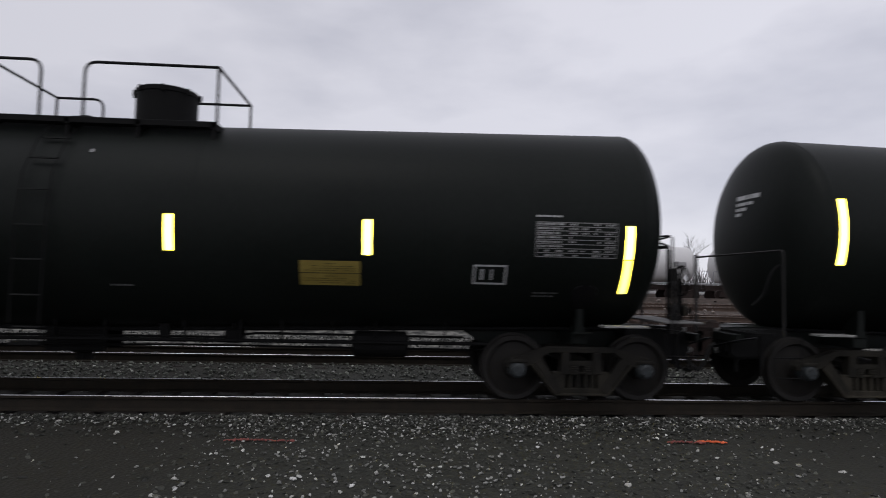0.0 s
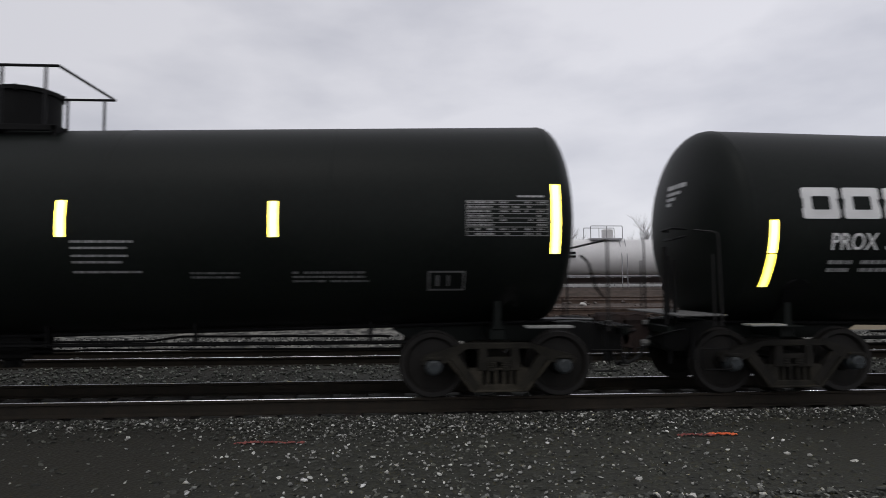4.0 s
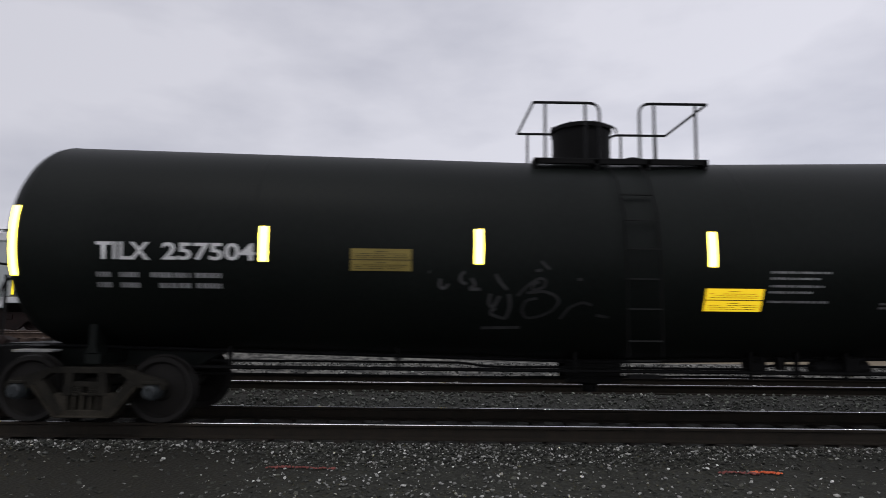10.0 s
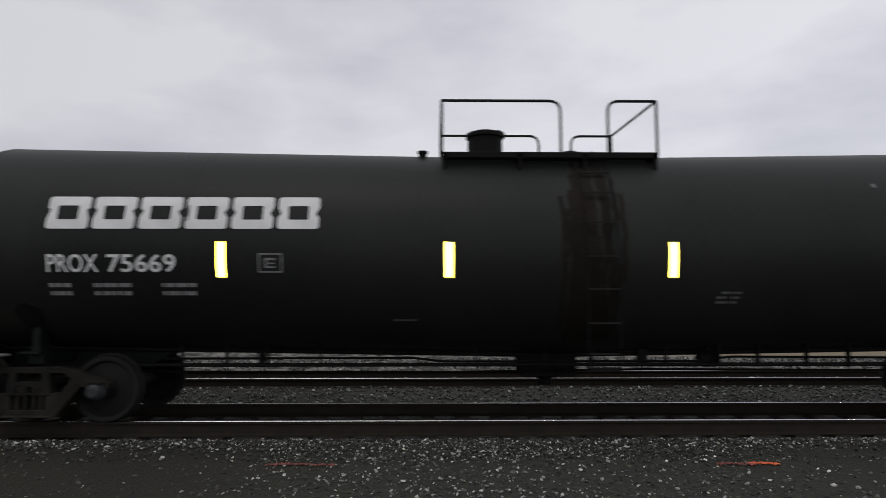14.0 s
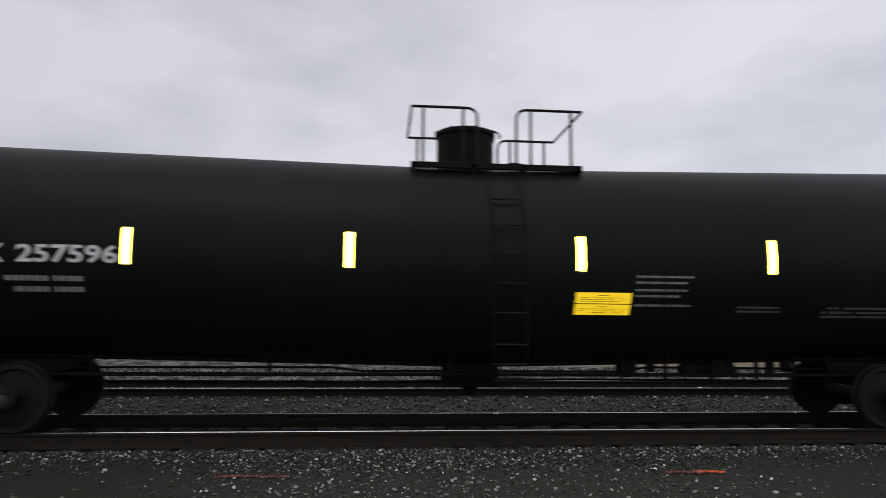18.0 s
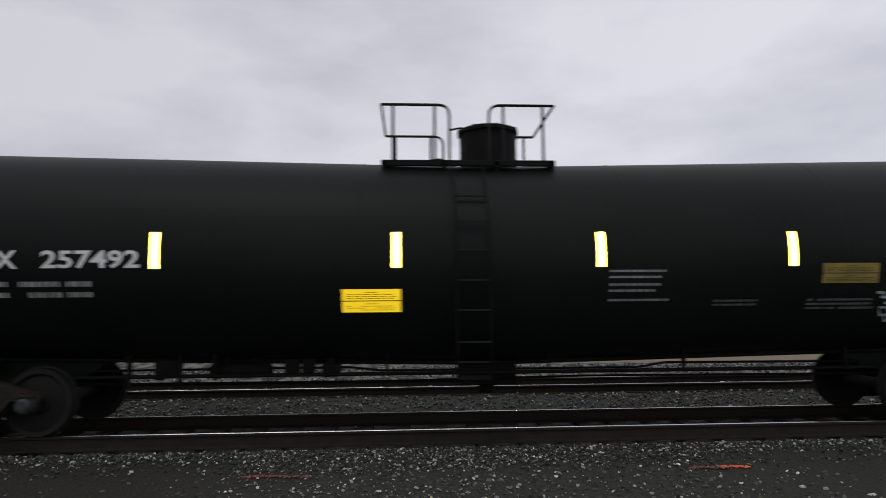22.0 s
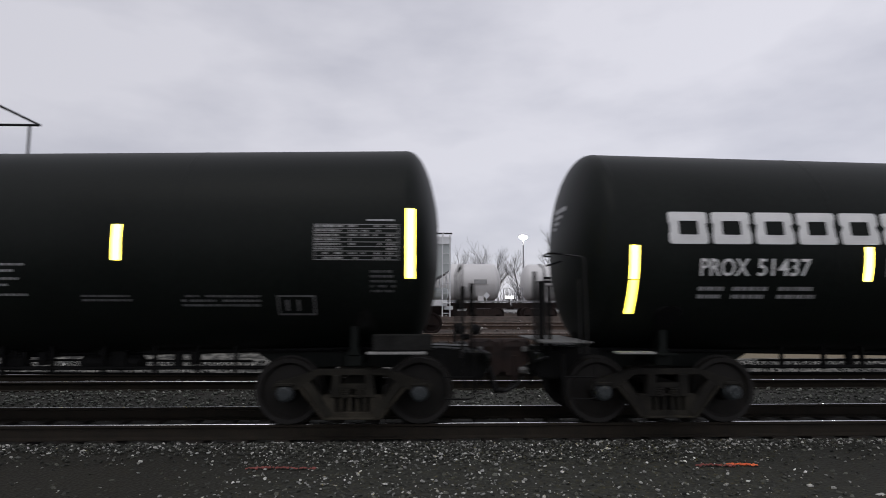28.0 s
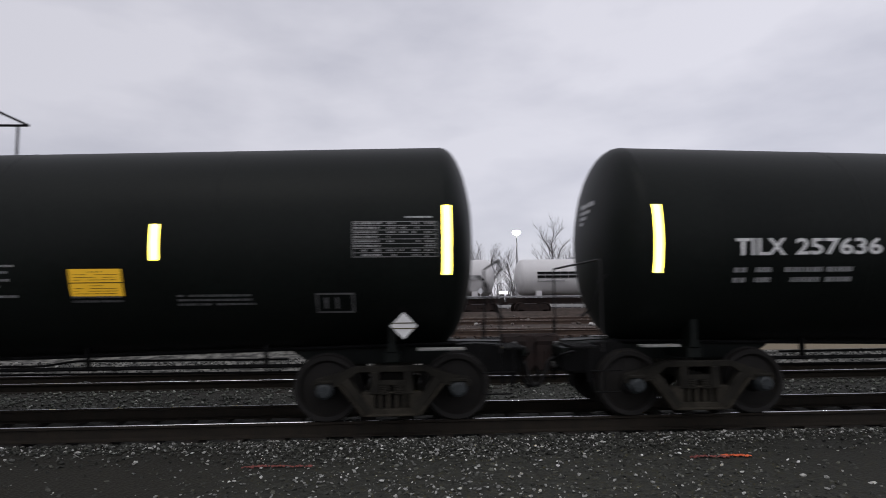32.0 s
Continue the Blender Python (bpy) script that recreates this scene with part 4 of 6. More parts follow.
    while x < 5.6:
        dense = sloped and x > 1.7
        bm = bmesh.new()
        w = rng.uniform(0.03, 0.05) if sloped else rng.uniform(0.02, 0.035)
        low = rng.choice((0.70, 0.66, 0.60)) if dense else 0.73
        box(bm, side * x - w / 2, side * x + w / 2, -0.66, -0.58, low, 1.06)
        part("pipe_hanger", bm, M_BLACK, car)
        x += rng.uniform(0.38, 0.75) if dense else rng.uniform(1.8, 2.6) if sloped else rng.uniform(0.55, 1.1)
    for k in range(5 if sloped else 2):
        x = side * rng.uniform(2.0, 5.2) if sloped else rng.uniform(-4.8, 4.8)
        bm = bmesh.new()
        w = rng.uniform(0.08, 0.26)
        box(bm, x - w / 2, x + w / 2, -0.56, -0.46, rng.uniform(0.70, 0.80), 0.98, 0.006)
        part("gear_bracket", bm, M_BLACK, car)
    bm = bmesh.new()
    tube(bm, rounded([(-5.6, -0.50, 0.84), (-2.0, -0.52, 0.85), (-1.6, -0.55, 0.80), (2.2, -0.55, 0.80), (2.6, -0.50, 0.86), (5.6, -0.5, 0.84)], 0.1), 0.018, 6)
    part("air_line", bm, M_BLACK, car)
    for cx, r, ln, z in ((side * 3.6, 0.11, 0.8, 0.82),) if sloped else ((4.38, 0.19, 0.75, 0.72),) if kind == "long" else ():
        bm = bmesh.new()
        lathe(bm, [(-ln / 2 - 0.05, r * 0.5), (-ln / 2, r), (ln / 2, r), (ln / 2 + 0.05, r * 0.5)], (cx, -0.42, z), "x", 18)
        box(bm, cx - 0.22, cx - 0.16, -0.46, -0.38, z, 1.0)
        box(bm, cx + 0.16, cx + 0.22, -0.46, -0.38, z, 1.0)
        part("air_reservoir", bm, M_BLACK, car)
    bm = bmesh.new()
    box(bm, side * 2.3 - 0.13, side * 2.3 + 0.13, -0.58, -0.36, 0.72, 0.92, 0.03)
    tube(bm, [(side * 2.3, -0.56, 0.84), (side * 2.3, -0.56, 1.0)], 0.03, 6)
    part("brake_valve", bm, M_BLACK, car)
    bm = bmesh.new()
    lathe(bm, [(0.90, 0.30), (0.80, 0.28), (0.78, 0.17), (0.60, 0.16), (0.58, 0.20), (0.52, 0.20), (0.50, 0.12), (0.40, 0.12)], (0, 0, 0), "z", 20)
    part("bottom_outlet", bm, M_BLACK, car, "bottom outlet valve with skid")
    for q in (-1, 1):
        bm = bmesh.new()
        box(bm, -0.42, 0.42, q * 0.25, q * 0.30, 0.55, 0.92, 0.01)
        part("outlet_skid", bm, M_BLACK, car)


def ladder(car, kind, x, w, rungs, foot=0.78):
    """The climbing ladder over the near and the far tank side."""
    for q in (-1, 1):
        zs = [foot, 1.05, 1.35, 1.8, 2.35, 2.9, 3.35, 3.7, 3.86]

        def at(px, z):
            if z < 1.9:
                p = Vector((px, -(R_TANK + 0.10), z))
                if z < 1.0:
                    p.y = -1.50
            else:
                p = skin(kind, px, z, 0.10)
            p.y *= -q
            return p

        for px in (x - w / 2, x + w / 2):
            bm = bmesh.new()
            tube(bm, [at(px, z) for z in zs], 0.011, 6)
            part("ladder_rail", bm, M_BLACK, car)
        for z in rungs:
            bm = bmesh.new()
            a, b = at(x - w / 2, z), at(x + w / 2, z)
            box(bm, a.x, b.x, a.y - 0.02, a.y + 0.02, z - 0.009, z + 0.009)
            part("ladder_rung", bm, M_RUNG, car, "dull worn ladder rung")
        bm = bmesh.new()
        box(bm, x - w / 2, x + w / 2, q * 1.42, q * 1.58, foot - 0.02, foot + 0.02)
        part("ladder_step", bm, M_BLACK, car)


def arch(bm, x0, x1, y, z0, z1, r0=0.10, r1=0.10, r=0.019):
    tube(bm, rounded([(x0, y, z0), (x0, y, z1), (x1, y, z1), (x1, y, z0)], max(r0, r1)), r, 7)


def top_works(car, kind):
    """The loading platform with its handrails, the manway and the valves."""
    f = -1 if kind == "slope_b" else 1

    def X(v):
        return f * v

    if kind.startswith("slope"):
        p0, p1, dome, dr, dz, depth, rail = -0.97, 1.58, -0.085, 0.452, 4.535, 0.83, 4.66
        arches = ((-0.97, 0.0, 0.25), (1.58, 0.585, 0.40))
        far_shift = (-0.02, 0.0)
    elif kind == "long":
        p0, p1, dome, dr, dz, depth, rail = -1.02, 2.07, 1.02, 0.44, 4.485, 1.02, 4.545
        arches = ((-1.02, -0.28, 0.0), (2.07, 0.29, 0.0))
        far_shift = (-0.04, 0.0)
    else:
        p0, p1, dome, dr, dz, depth, rail = -1.60, 1.49, -0.90, 0.275, 4.35, 1.02, 4.53
        arches = ((-1.60, 0.10, 0.0), (1.48, 0.78, 0.0))
        far_shift = (0.0, -0.12)
    top = axis_z(0) + R_TANK
    lo = 3.80 if kind.startswith("slope") else 3.75
    a, b = sorted((X(p0), X(p1)))
    # grating: four strips round the manway
    for q in (-1, 1):
        bm = bmesh.new()
        box(bm, a, b, q * depth, q * (depth - 0.05), lo - 0.055, lo + 0.03, 0.006)
        part("platform_beam", bm, M_BLACK, car)
        bm = bmesh.new()
        for i in range(9):
            y0 = depth - 0.06 - i * 0.045
            if y0 - 0.03 < 0.52:
                break
            box(bm, a, b, q * y0, q * (y0 - 0.03), lo, lo + 0.022)
        part("platform_grating", bm, M_BLACK, car)
    for x in (a + 0.04, a + (b - a) * 0.36, a + (b - a) * 0.66, b - 0.04):
        bm = bmesh.new()
        box(bm, x - 0.03, x + 0.03, -depth, depth, lo - 0.07, lo + 0.012)
        for q in (-1, 1):
            box(bm, x - 0.025, x + 0.025, q * (depth - 0.08), q * (depth - 0.02), axis_z(0) + math.sqrt(R_TANK ** 2 - depth ** 2) - 0.05, lo)
        part("platform_bracket", bm, M_BLACK, car)
    # manway
    lip = 0.01 if kind == "long" else 0.03
    bm = bmesh.new()
    lathe(bm, [(top - 0.12, dr), (dz - 0.11, dr), (dz - 0.10, dr + lip), (dz - 0.04, dr + lip), (dz - 0.02, dr - 0.02), (dz, dr * 0.72), (dz + 0.012, 0.05)], (X(dome), 0, 0), "z", 36)
    man = part("manway", bm, M_BLACK, car, "black cylindrical manway with a bolted cover")
    for k in range(8 if kind != "longer" else 0):
        an = k * math.tau / 8 + 0.2
        bm = bmesh.new()
        px, py = X(dome) + math.cos(an) * (dr + 0.03), math.sin(an) * (dr + 0.03)
        box(bm, px - 0.018, px + 0.018, py - 0.018, py + 0.018, dz - 0.13, dz - 0.03, 0.005)
        part("cover_bolt", bm, M_BLACK, man)
    bm = bmesh.new()
    hx = X(dome) + (0.2 if kind == "longer" else dr * f)
    if kind == "long":
        hx = dome - dr
        tube(bm, rounded([(hx + 0.20, -0.05, dz - 0.02), (hx + 0.02, -0.05, dz + 0.03), (hx - 0.03, -0.05, dz - 0.05), (hx - 0.03, -0.05, dz - 0.14)], 0.04), 0.022, 6)
    else:
        tube(bm, rounded([(hx - 0.18, -0.05, dz - 0.03), (hx + 0.02, -0.05, dz + 0.02), (hx + 0.10, -0.05, dz - 0.03), (hx + 0.10, -0.05, dz - 0.10)], 0.04), 0.016, 6)
    part("cover_hinge", bm, M_BLACK, man)
    # valve on the other half of the platform
    vx = {"slope_a": 0.72, "slope_b": -0.72, "long": -0.15, "longer": 0.45}[kind]
    bm = bmesh.new()
    lathe(bm, [(top - 0.10, 0.31), (top + 0.05, 0.31), (top + 0.06, 0.25), (top + 0.11, 0.24), (top + 0.125, 0.14), (top + 0.16, 0.10)], (vx, 0, 0), "z", 20)
    box(bm, vx - 0.34, vx - 0.24, -0.06, 0.06, top + 0.0, top + 0.07)
    part("safety_valve", bm, M_BLACK, car)
    # handrails: on both sides an arch at each end, tied across the ends
    for q in (-1, 1):
        y = q * (depth - 0.02) if q < 0 or kind.startswith("slope") else 0.82
        for (outer, inner, post), shift in zip(arches, far_shift):
            off = shift if q > 0 else 0.0
            bm = bmesh.new()
            tube(bm, rounded([(X(outer + off), y, rail), (X(inner + off), y, rail), (X(inner + off), y, lo)], 0.16), 0.021, 7)
            part("platform_handrail", bm, M_RAILING, car)
            side_in = 1 if inner > outer else -1
            for at in ((0.17, 0.72) if post else (0.0,)):
                bm = bmesh.new()
                px = outer + off + side_in * (at if at < 0.5 else at * abs(inner - outer) / 0.92)
                tube(bm, [(X(px), y, lo), (X(px), y, rail)], 0.021, 7)
                part("handrail_post", bm, M_RAILING, car)
    for (outer, inner, post), shift in zip(arches, far_shift):
        bm = bmesh.new()
        tube(bm, [(X(outer), 0.02 - depth, rail), (X(outer + shift), depth - 0.02 if post else 0.82, rail)], 0.020, 6)
        part("end_rail", bm, M_RAILING, car)
    if kind == "longer":
        bm = bmesh.new()
        lathe(bm, [(lo, 0.06), (lo + 0.12, 0.06), (lo + 0.13, 0.08), (lo + 0.16, 0.08)], (-1.88, -0.5, 0), "z", 12)
        box(bm, -1.94, -1.60, -0.52, -0.48, lo - 0.02, lo + 0.02)
        part("vent_valve", bm, M_BLACK, car)


def build_car(kind):
    car = tagged(new("tank_car"), "black railway tank car with yellow reflective strips", "tank car", "tank cars of the passing train")
    tank_body(car, kind)
    underframe(car, kind)
    for s in (-1, 1):
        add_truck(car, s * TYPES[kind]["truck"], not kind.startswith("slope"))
    top_works(car, kind)
    lx, lw, rz = {"slope_a": (0.34, 0.44, (0.98, 1.24, 1.65, 2.04, 2.43, 2.82, 3.2)), "slope_b": (-0.34, 0.44, (0.98, 1.24, 1.65, 2.04, 2.43, 2.82, 3.2)),
                  "long": (0.04, 0.36, (0.98, 1.38, 1.82, 2.25, 2.70, 3.13, 3.45)), "longer": (0.50, 0.42, (0.98, 1.38, 1.82, 2.25, 2.70, 3.13, 3.45))}[kind]
    ladder(car, kind, lx, lw, rz)
    return car


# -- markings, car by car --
def strip(car, kind, x, z0, z1, sheet=M_STRIP_GLOW):
    part("reflective_strip", patches(kind, [(x - 0.0525, x + 0.0525, z0, z1)]), sheet, car, "yellow retroreflective strip, its brightness put in as glow")


def placard(car, kind, x0, x1, z0, z1, mat, label):
    pl = part("warning_placard", patches(kind, [(x0, x1, z0, z1)]), mat, car, label)
    rng = random.Random(int(x0 * 100) + 1000)
    zm = (z0 + z1) / 2
    rows = [(x0, x1, zm - 0.006, zm + 0.006)]
    for lo, hi in ((z0, zm), (zm, z1)):
        rows.append(((x0 + x1) / 2 - 0.08, (x0 + x1) / 2 + 0.08, hi - 0.042, hi - 0.034))
        rows += [(p0, p1, (h0 + h1) / 2 - 0.004, (h0 + h1) / 2 + 0.004) for p0, p1, h0, h1 in dash_rows(x0 + 0.06, x1 - 0.06, lo + 0.02, hi - 0.055, 3, rng, 0.9, 0.03, 0.10)]
    part("placard_print", patches(kind, rows, 0.010), M_SIGNINK, pl)


def data_panel(car, kind, x0, x1, z0, z1, paint=M_PANEL):
    """A ruled table: a thin frame, rules between its rows, print too small to read."""
    rng = random.Random(17)
    w, h = x1 - x0, z1 - z0
    lines = frame_lines(x0, x1, z0, z1, 0.012)
    for i in range(1, 8):
        z = z0 + h * i / 8
        lines.append((x0 + 0.012, x1 - 0.012, z - 0.0055, z + 0.0055))
    part("panel_frame", patches(kind, lines), M_SMALLPRINT if paint is M_PANEL else M_WORN, car)
    cells = []
    for i in range(8):
        z = z0 + h * (i + 0.5) / 8
        cells += dash_rows(x0 + 0.02, x0 + w * (0.30 + 0.06 * rng.random()), z - 0.024, z + 0.024, 1, rng, 0.9, 0.03, 0.10)
        for k in range(4):
            if rng.random() < 0.8:
                xa = x0 + w * (0.41 + 0.15 * k)
                cells += dash_rows(xa, xa + w * 0.10, z - 0.022, z + 0.022, 1, rng, 0.85, 0.02, 0.05)
    part("data_panel", patches(kind, cells, 0.009), M_WORN if paint is M_GREY else M_GREY, car, "stencilled grey data table, too small to read")["kind"] = "stuff"


def boxed(car, kind, x0, x1, z0, z1, mat=None):
    m = mat or M_GREY
    rects = frame_lines(x0, x1, z0, z1, 0.024)
    rects += [(x0 + (x1 - x0) * 0.22, x0 + (x1 - x0) * 0.30, z0 + 0.06, z1 - 0.06), (x0 + (x1 - x0) * 0.52, x0 + (x1 - x0) * 0.58, z0 + 0.06, z1 - 0.06)]
    part("test_stencil_box", patches(kind, rects), m, car)


def small_text(car, kind, x0, x1, z0, z1, rows, mat, fill=0.9):
    rng = random.Random(int((x0 + 20) * 37) + rows)
    part("stencil_text", patches(kind, dash_rows(x0, x1, z0, z1, rows, rng, fill, 0.028, 0.075)), mat, car, "rows of small stencilled text")["kind"] = "stuff"


def head_text(car, kind, s):
    """Small stencilled rows on the rounded tank end."""
    t = TYPES[kind]
    zc = axis_z(t["half"], kind)
    bm = bmesh.new()

    def at(y, z):
        k = 1 - (y * y + (z - zc) ** 2) / R_TANK ** 2
        return Vector((s * (half_of(kind, s) + head_of(kind, s) * math.sqrt(k) + 0.008), y, z))

    for i, (z, widths) in enumerate(((3.08, (0.19, 0.09, 0.26)), (2.985, (0.13, 0.20, 0.07)), (2.90, (0.17, 0.10)), (2.82, (0.16,)))):
        y = -0.47 if s > 0 else 0.12 - sum(widths) - 0.022 * (len(widths) - 1)
        for w in widths:
            h = 0.07 if i == 0 else 0.05
            q = [bm.verts.new(at(a, b)) for a, b in ((y, z), (y + w, z), (y + w, z + h), (y, z + h))]
            bm.faces.new(q)
            y += w + 0.022
    part("head_stencil", bm, M_PANEL, car)["kind"] = "stuff"


def ring_outline(w, h, r, n=5):
    """A rounded oblong about the origin."""
    out = []
    for cx, cz, a0 in ((w / 2 - r, h / 2 - r, 0), (r - w / 2, h / 2 - r, 90), (r - w / 2, r - h / 2, 180), (w / 2 - r, r - h / 2, 270)):
        out += [(cx + r * math.cos(radians(a0 + 90 * i / n)), cz + r * math.sin(radians(a0 + 90 * i / n))) for i in range(n + 1)]
    return out


def emblem_rings(car, kind, x0, x1, z0, z1, mat):
    """A painted emblem as plain shapes: six oblong blocks, each with a slit."""
    w = (x1 - x0) / 6
    h = z1 - z0
    for i in range(6):
        cx, cz = x0 + (i + 0.5) * w, (z0 + z1) / 2
        loops = [ring_outline(w * 0.90, h, 0.045), ring_outline(w * 0.90 - 0.275, h - 0.25, 0.02)]
        bm = bmesh.new()
        vs = [[bm.verts.new(skin(kind, cx + a, cz + b, 0.008)) for a, b in lp] for lp in loops]
        n = len(vs[0])
        for k in range(n):
            bm.faces.new((vs[0][k], vs[0][(k + 1) % n], vs[1][(k + 1) % n], vs[1][k]))
        part("brand_emblem", bm, mat, car, "plain white block of a painted emblem")


def diamond(car, kind, cx, cz, r=0.178):
    """A hazard diamond on a bracket below the tank's flank."""
    y = -1.40
    bm = bmesh.new()
    prism(bm, [(cx - r, cz), (cx, cz + r), (cx + r, cz), (cx, cz - r)], y, y + 0.008)
    pl = part("hazard_placard", bm, M_WHITE, car, "white diamond hazard placard")
    for z in (-0.2, 0.2):
        bm = bmesh.new()
        w = r * (1 - abs(z))
        box(bm, cx - w, cx + w, y - 0.004, y - 0.001, cz + z * r - 0.007, cz + z * r + 0.007)
        part("placard_band", bm, M_SIGNINK, pl)
    bm = bmesh.new()
    box(bm, cx - 0.02, cx + 0.02, y + 0.008, -0.85, cz - 0.03, cz + 0.03)
    part("placard_bracket", bm, M_BLACK, pl)


def tilx(car, kind, number, strips, bright=0.0, sheet=M_SIGN, field=(-6.75, -4.67)):
    b_type = kind == "slope_b"
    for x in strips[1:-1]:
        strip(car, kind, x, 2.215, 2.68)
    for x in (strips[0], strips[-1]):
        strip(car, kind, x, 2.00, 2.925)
    first, last = field
    if number:
        second = last - 1.225
        lettering(car, kind, "TILX", first, first + 0.705, 2.22, 2.45, M_WHITE)
        lettering(car, kind, number, second, last, 2.22, 2.45, M_WHITE)
    for z in (1.98, 1.845):
        x = first
        for w, skip in ((0.20, 0.10), (0.27, 0.14 if z > 1.9 else 0.24), (0.52 if z > 1.9 else 0.42, 0.07), (0.36, 0.0)):
            small_text(car, kind, x, x + w, z - 0.02, z + 0.11, 1, M_GREY, 1.0)
            x += w + skip
    tx = strips[3] + 0.12 if b_type else strips[3] + 0.78
    for i, w in enumerate((0.80, 0.70, 0.72, 0.62, 0.84)):
        z = (2.13, 2.05, 1.95, 1.87, 1.745)[i]
        small_text(car, kind, tx, tx + w, z - 0.005, z + 0.055, 1, M_GREY, 1.0)
    if b_type:
        small_text(car, kind, strips[4] - 1.08, strips[4] - 0.44, 1.67, 1.78, 2, M_WORN, 1.0)
        small_text(car, kind, 4.31, 5.30, 1.615, 1.785, 3, M_WORN)
    else:
        small_text(car, kind, 3.59, 4.22, 1.675, 1.785, 2, M_WORN, 1.0)
        small_text(car, kind, 4.86, 5.88, 1.61, 1.79, 3, M_WORN)
    data_panel(car, kind, 6.60, 7.71, 2.23, 2.705)
    small_text(car, kind, 7.29, 7.68, 2.735, 2.785, 1, M_PANEL, 1.0)
    boxed(car, kind, 6.10, 6.60, 1.51, 1.775, M_WORN)
    if not b_type:
        small_text(car, kind, 7.34, 7.66, 1.80, 2.12, 5, M_DIM)
    head_text(car, kind, -1)
    head_text(car, kind, 1)
    if bright:
        placard(car, kind, bright, bright + 0.77, 1.635, 1.935, sheet, "yellow reflective warning placard")


def prox(car, kind, number, strips, shift=0.0):
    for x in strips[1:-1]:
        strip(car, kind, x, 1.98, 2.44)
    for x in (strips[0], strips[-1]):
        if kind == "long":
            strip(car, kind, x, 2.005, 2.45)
            strip(car, kind, x, 1.54, 1.99, M_STRIP_GLOW_LOW)
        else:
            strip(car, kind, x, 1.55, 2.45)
    long_car = kind == "long"
    b0, b1, bz = (-7.32, -3.75, 2.47) if long_car else (-6.83, -3.20, 2.61)
    emblem_rings(car, kind, b0, b1, bz, bz + 0.44, M_EMBLEM)
    nx = -6.865 if long_car else -6.77
    wide = 1.52 if shift else 1.645 if long_car else 1.68
    lettering(car, kind, "PROX", nx, nx + 0.67, 2.045, 2.28, M_WHITE, 0.012)
    lettering(car, kind, number, nx + 0.785, nx + wide, 2.045, 2.28, M_WHITE, 0.012)
    q = -4.29 if shift else -4.23 if long_car else -4.01
    for d0, d1 in ((0.0, 0.34), (0.47, 0.96), (1.11, 1.63)) if long_car else ((0.0, 0.31), (0.58, 1.10), (1.48, 1.93)):
        small_text(car, kind, nx + d0, nx + d1, 1.72, 1.93, 2, M_GREY, 1.0)
    sq = [(q + a0, q + a1, z0, z1) for a0, a1, z0, z1 in ((0.08, 0.22, 2.20, 2.23), (0.08, 0.11, 2.11, 2.20), (0.13, 0.21, 2.15, 2.17), (0.08, 0.22, 2.10, 2.12))]
    part("square_stencil", patches(kind, frame_lines(q, q + 0.31, 2.04, 2.29, 0.018) + sq), M_SMALLPRINT, car)
    if long_car:
        small_text(car, kind, -2.03, -1.72, 1.62, 1.80, 3, M_DIM)
        small_text(car, kind, 0.89, 1.20, 1.50, 1.545, 1, M_WORN, 1.0)
        small_text(car, kind, 6.47, 6.81, 1.46, 1.55, 2, M_DIM)
    else:
        small_text(car, kind, -2.25, -1.94, 1.39, 1.435, 1, M_WORN, 1.0)
        small_text(car, kind, 2.09, 2.41, 1.62, 1.81, 3, M_WORN)
    px = 6.44 if long_car else 6.385
    data_panel(car, kind, px, px + 1.11, 2.01, 2.48, M_PANEL if long_car else M_GREY)
    small_text(car, kind, px, px + 0.36, 2.53, 2.58, 1, M_PANEL, 1.0)
    boxed(car, kind, px - 0.82, px - 0.37, 1.63, 1.89, M_PANEL if long_car else M_GREY)
    head_text(car, kind, -1)
    head_text(car, kind, 1)
    if long_car:
        z = 1.64 if shift else 1.575
        placard(car, kind, 3.05 if shift else 3.32, 3.86 if shift else 4.11, z, z + 0.32, M_OLIVE, "dull olive-yellow warning placard")


# where each car's middle stands at the start, and how far the train has rolled after t seconds
START = [13.79, -4.719, -23.249, -41.672, -60.28, -79.03, -97.475, -116.07, -134.69, -153.15]
KIND = ["slope_a", "long", "slope_b", "slope_a", "longer", "slope_a", "slope_b", "long", "slope_a", "slope_b"]
# shifts fitted to the camera's view: seconds, metres ahead of the smooth run
VIEW_SHIFT = ((0, 0.099), (1, 0.116), (2, 0.154), (2.5, 0.145), (3, 0.086), (4.5, 0.085), (6.5, 0.11), (7, 0.107), (7.5, 0.031), (9, 0.038), (10, 0.051), (11, 0.050), (11.5, 0.079), (12, 0.083), (12.5, 0.001), (13, -0.004),
         (14, 0.012), (15.5, 0.02), (17.5, 0.048), (18.5, 0.066), (20, 0.079), (21, 0.105), (21.5, 0.046), (23, 0.049), (24.5, 0.061), (26.5, 0.055), (28, 0.029), (29, 0.046), (30, 0.041), (30.5, 0.032), (31, -0.058), (31.5, -0.064), (32, -0.07))


def rolled(t):
    u = t / 10
    smooth = 43.08885 * u ** 1 + 1.007609 * u ** 2 - 0.1530807 * u ** 3 + 0.02362493 * u ** 4 - 0.001104144 * u ** 5 + 0.0005220806 * u ** 6
    return smooth + float(np.interp(t, [p[0] for p in VIEW_SHIFT], [p[1] for p in VIEW_SHIFT]))


BASE = {}
for k in ("slope_a", "slope_b", "long", "longer"):
    BASE[k] = build_car(k)
CARS = []
used = set()
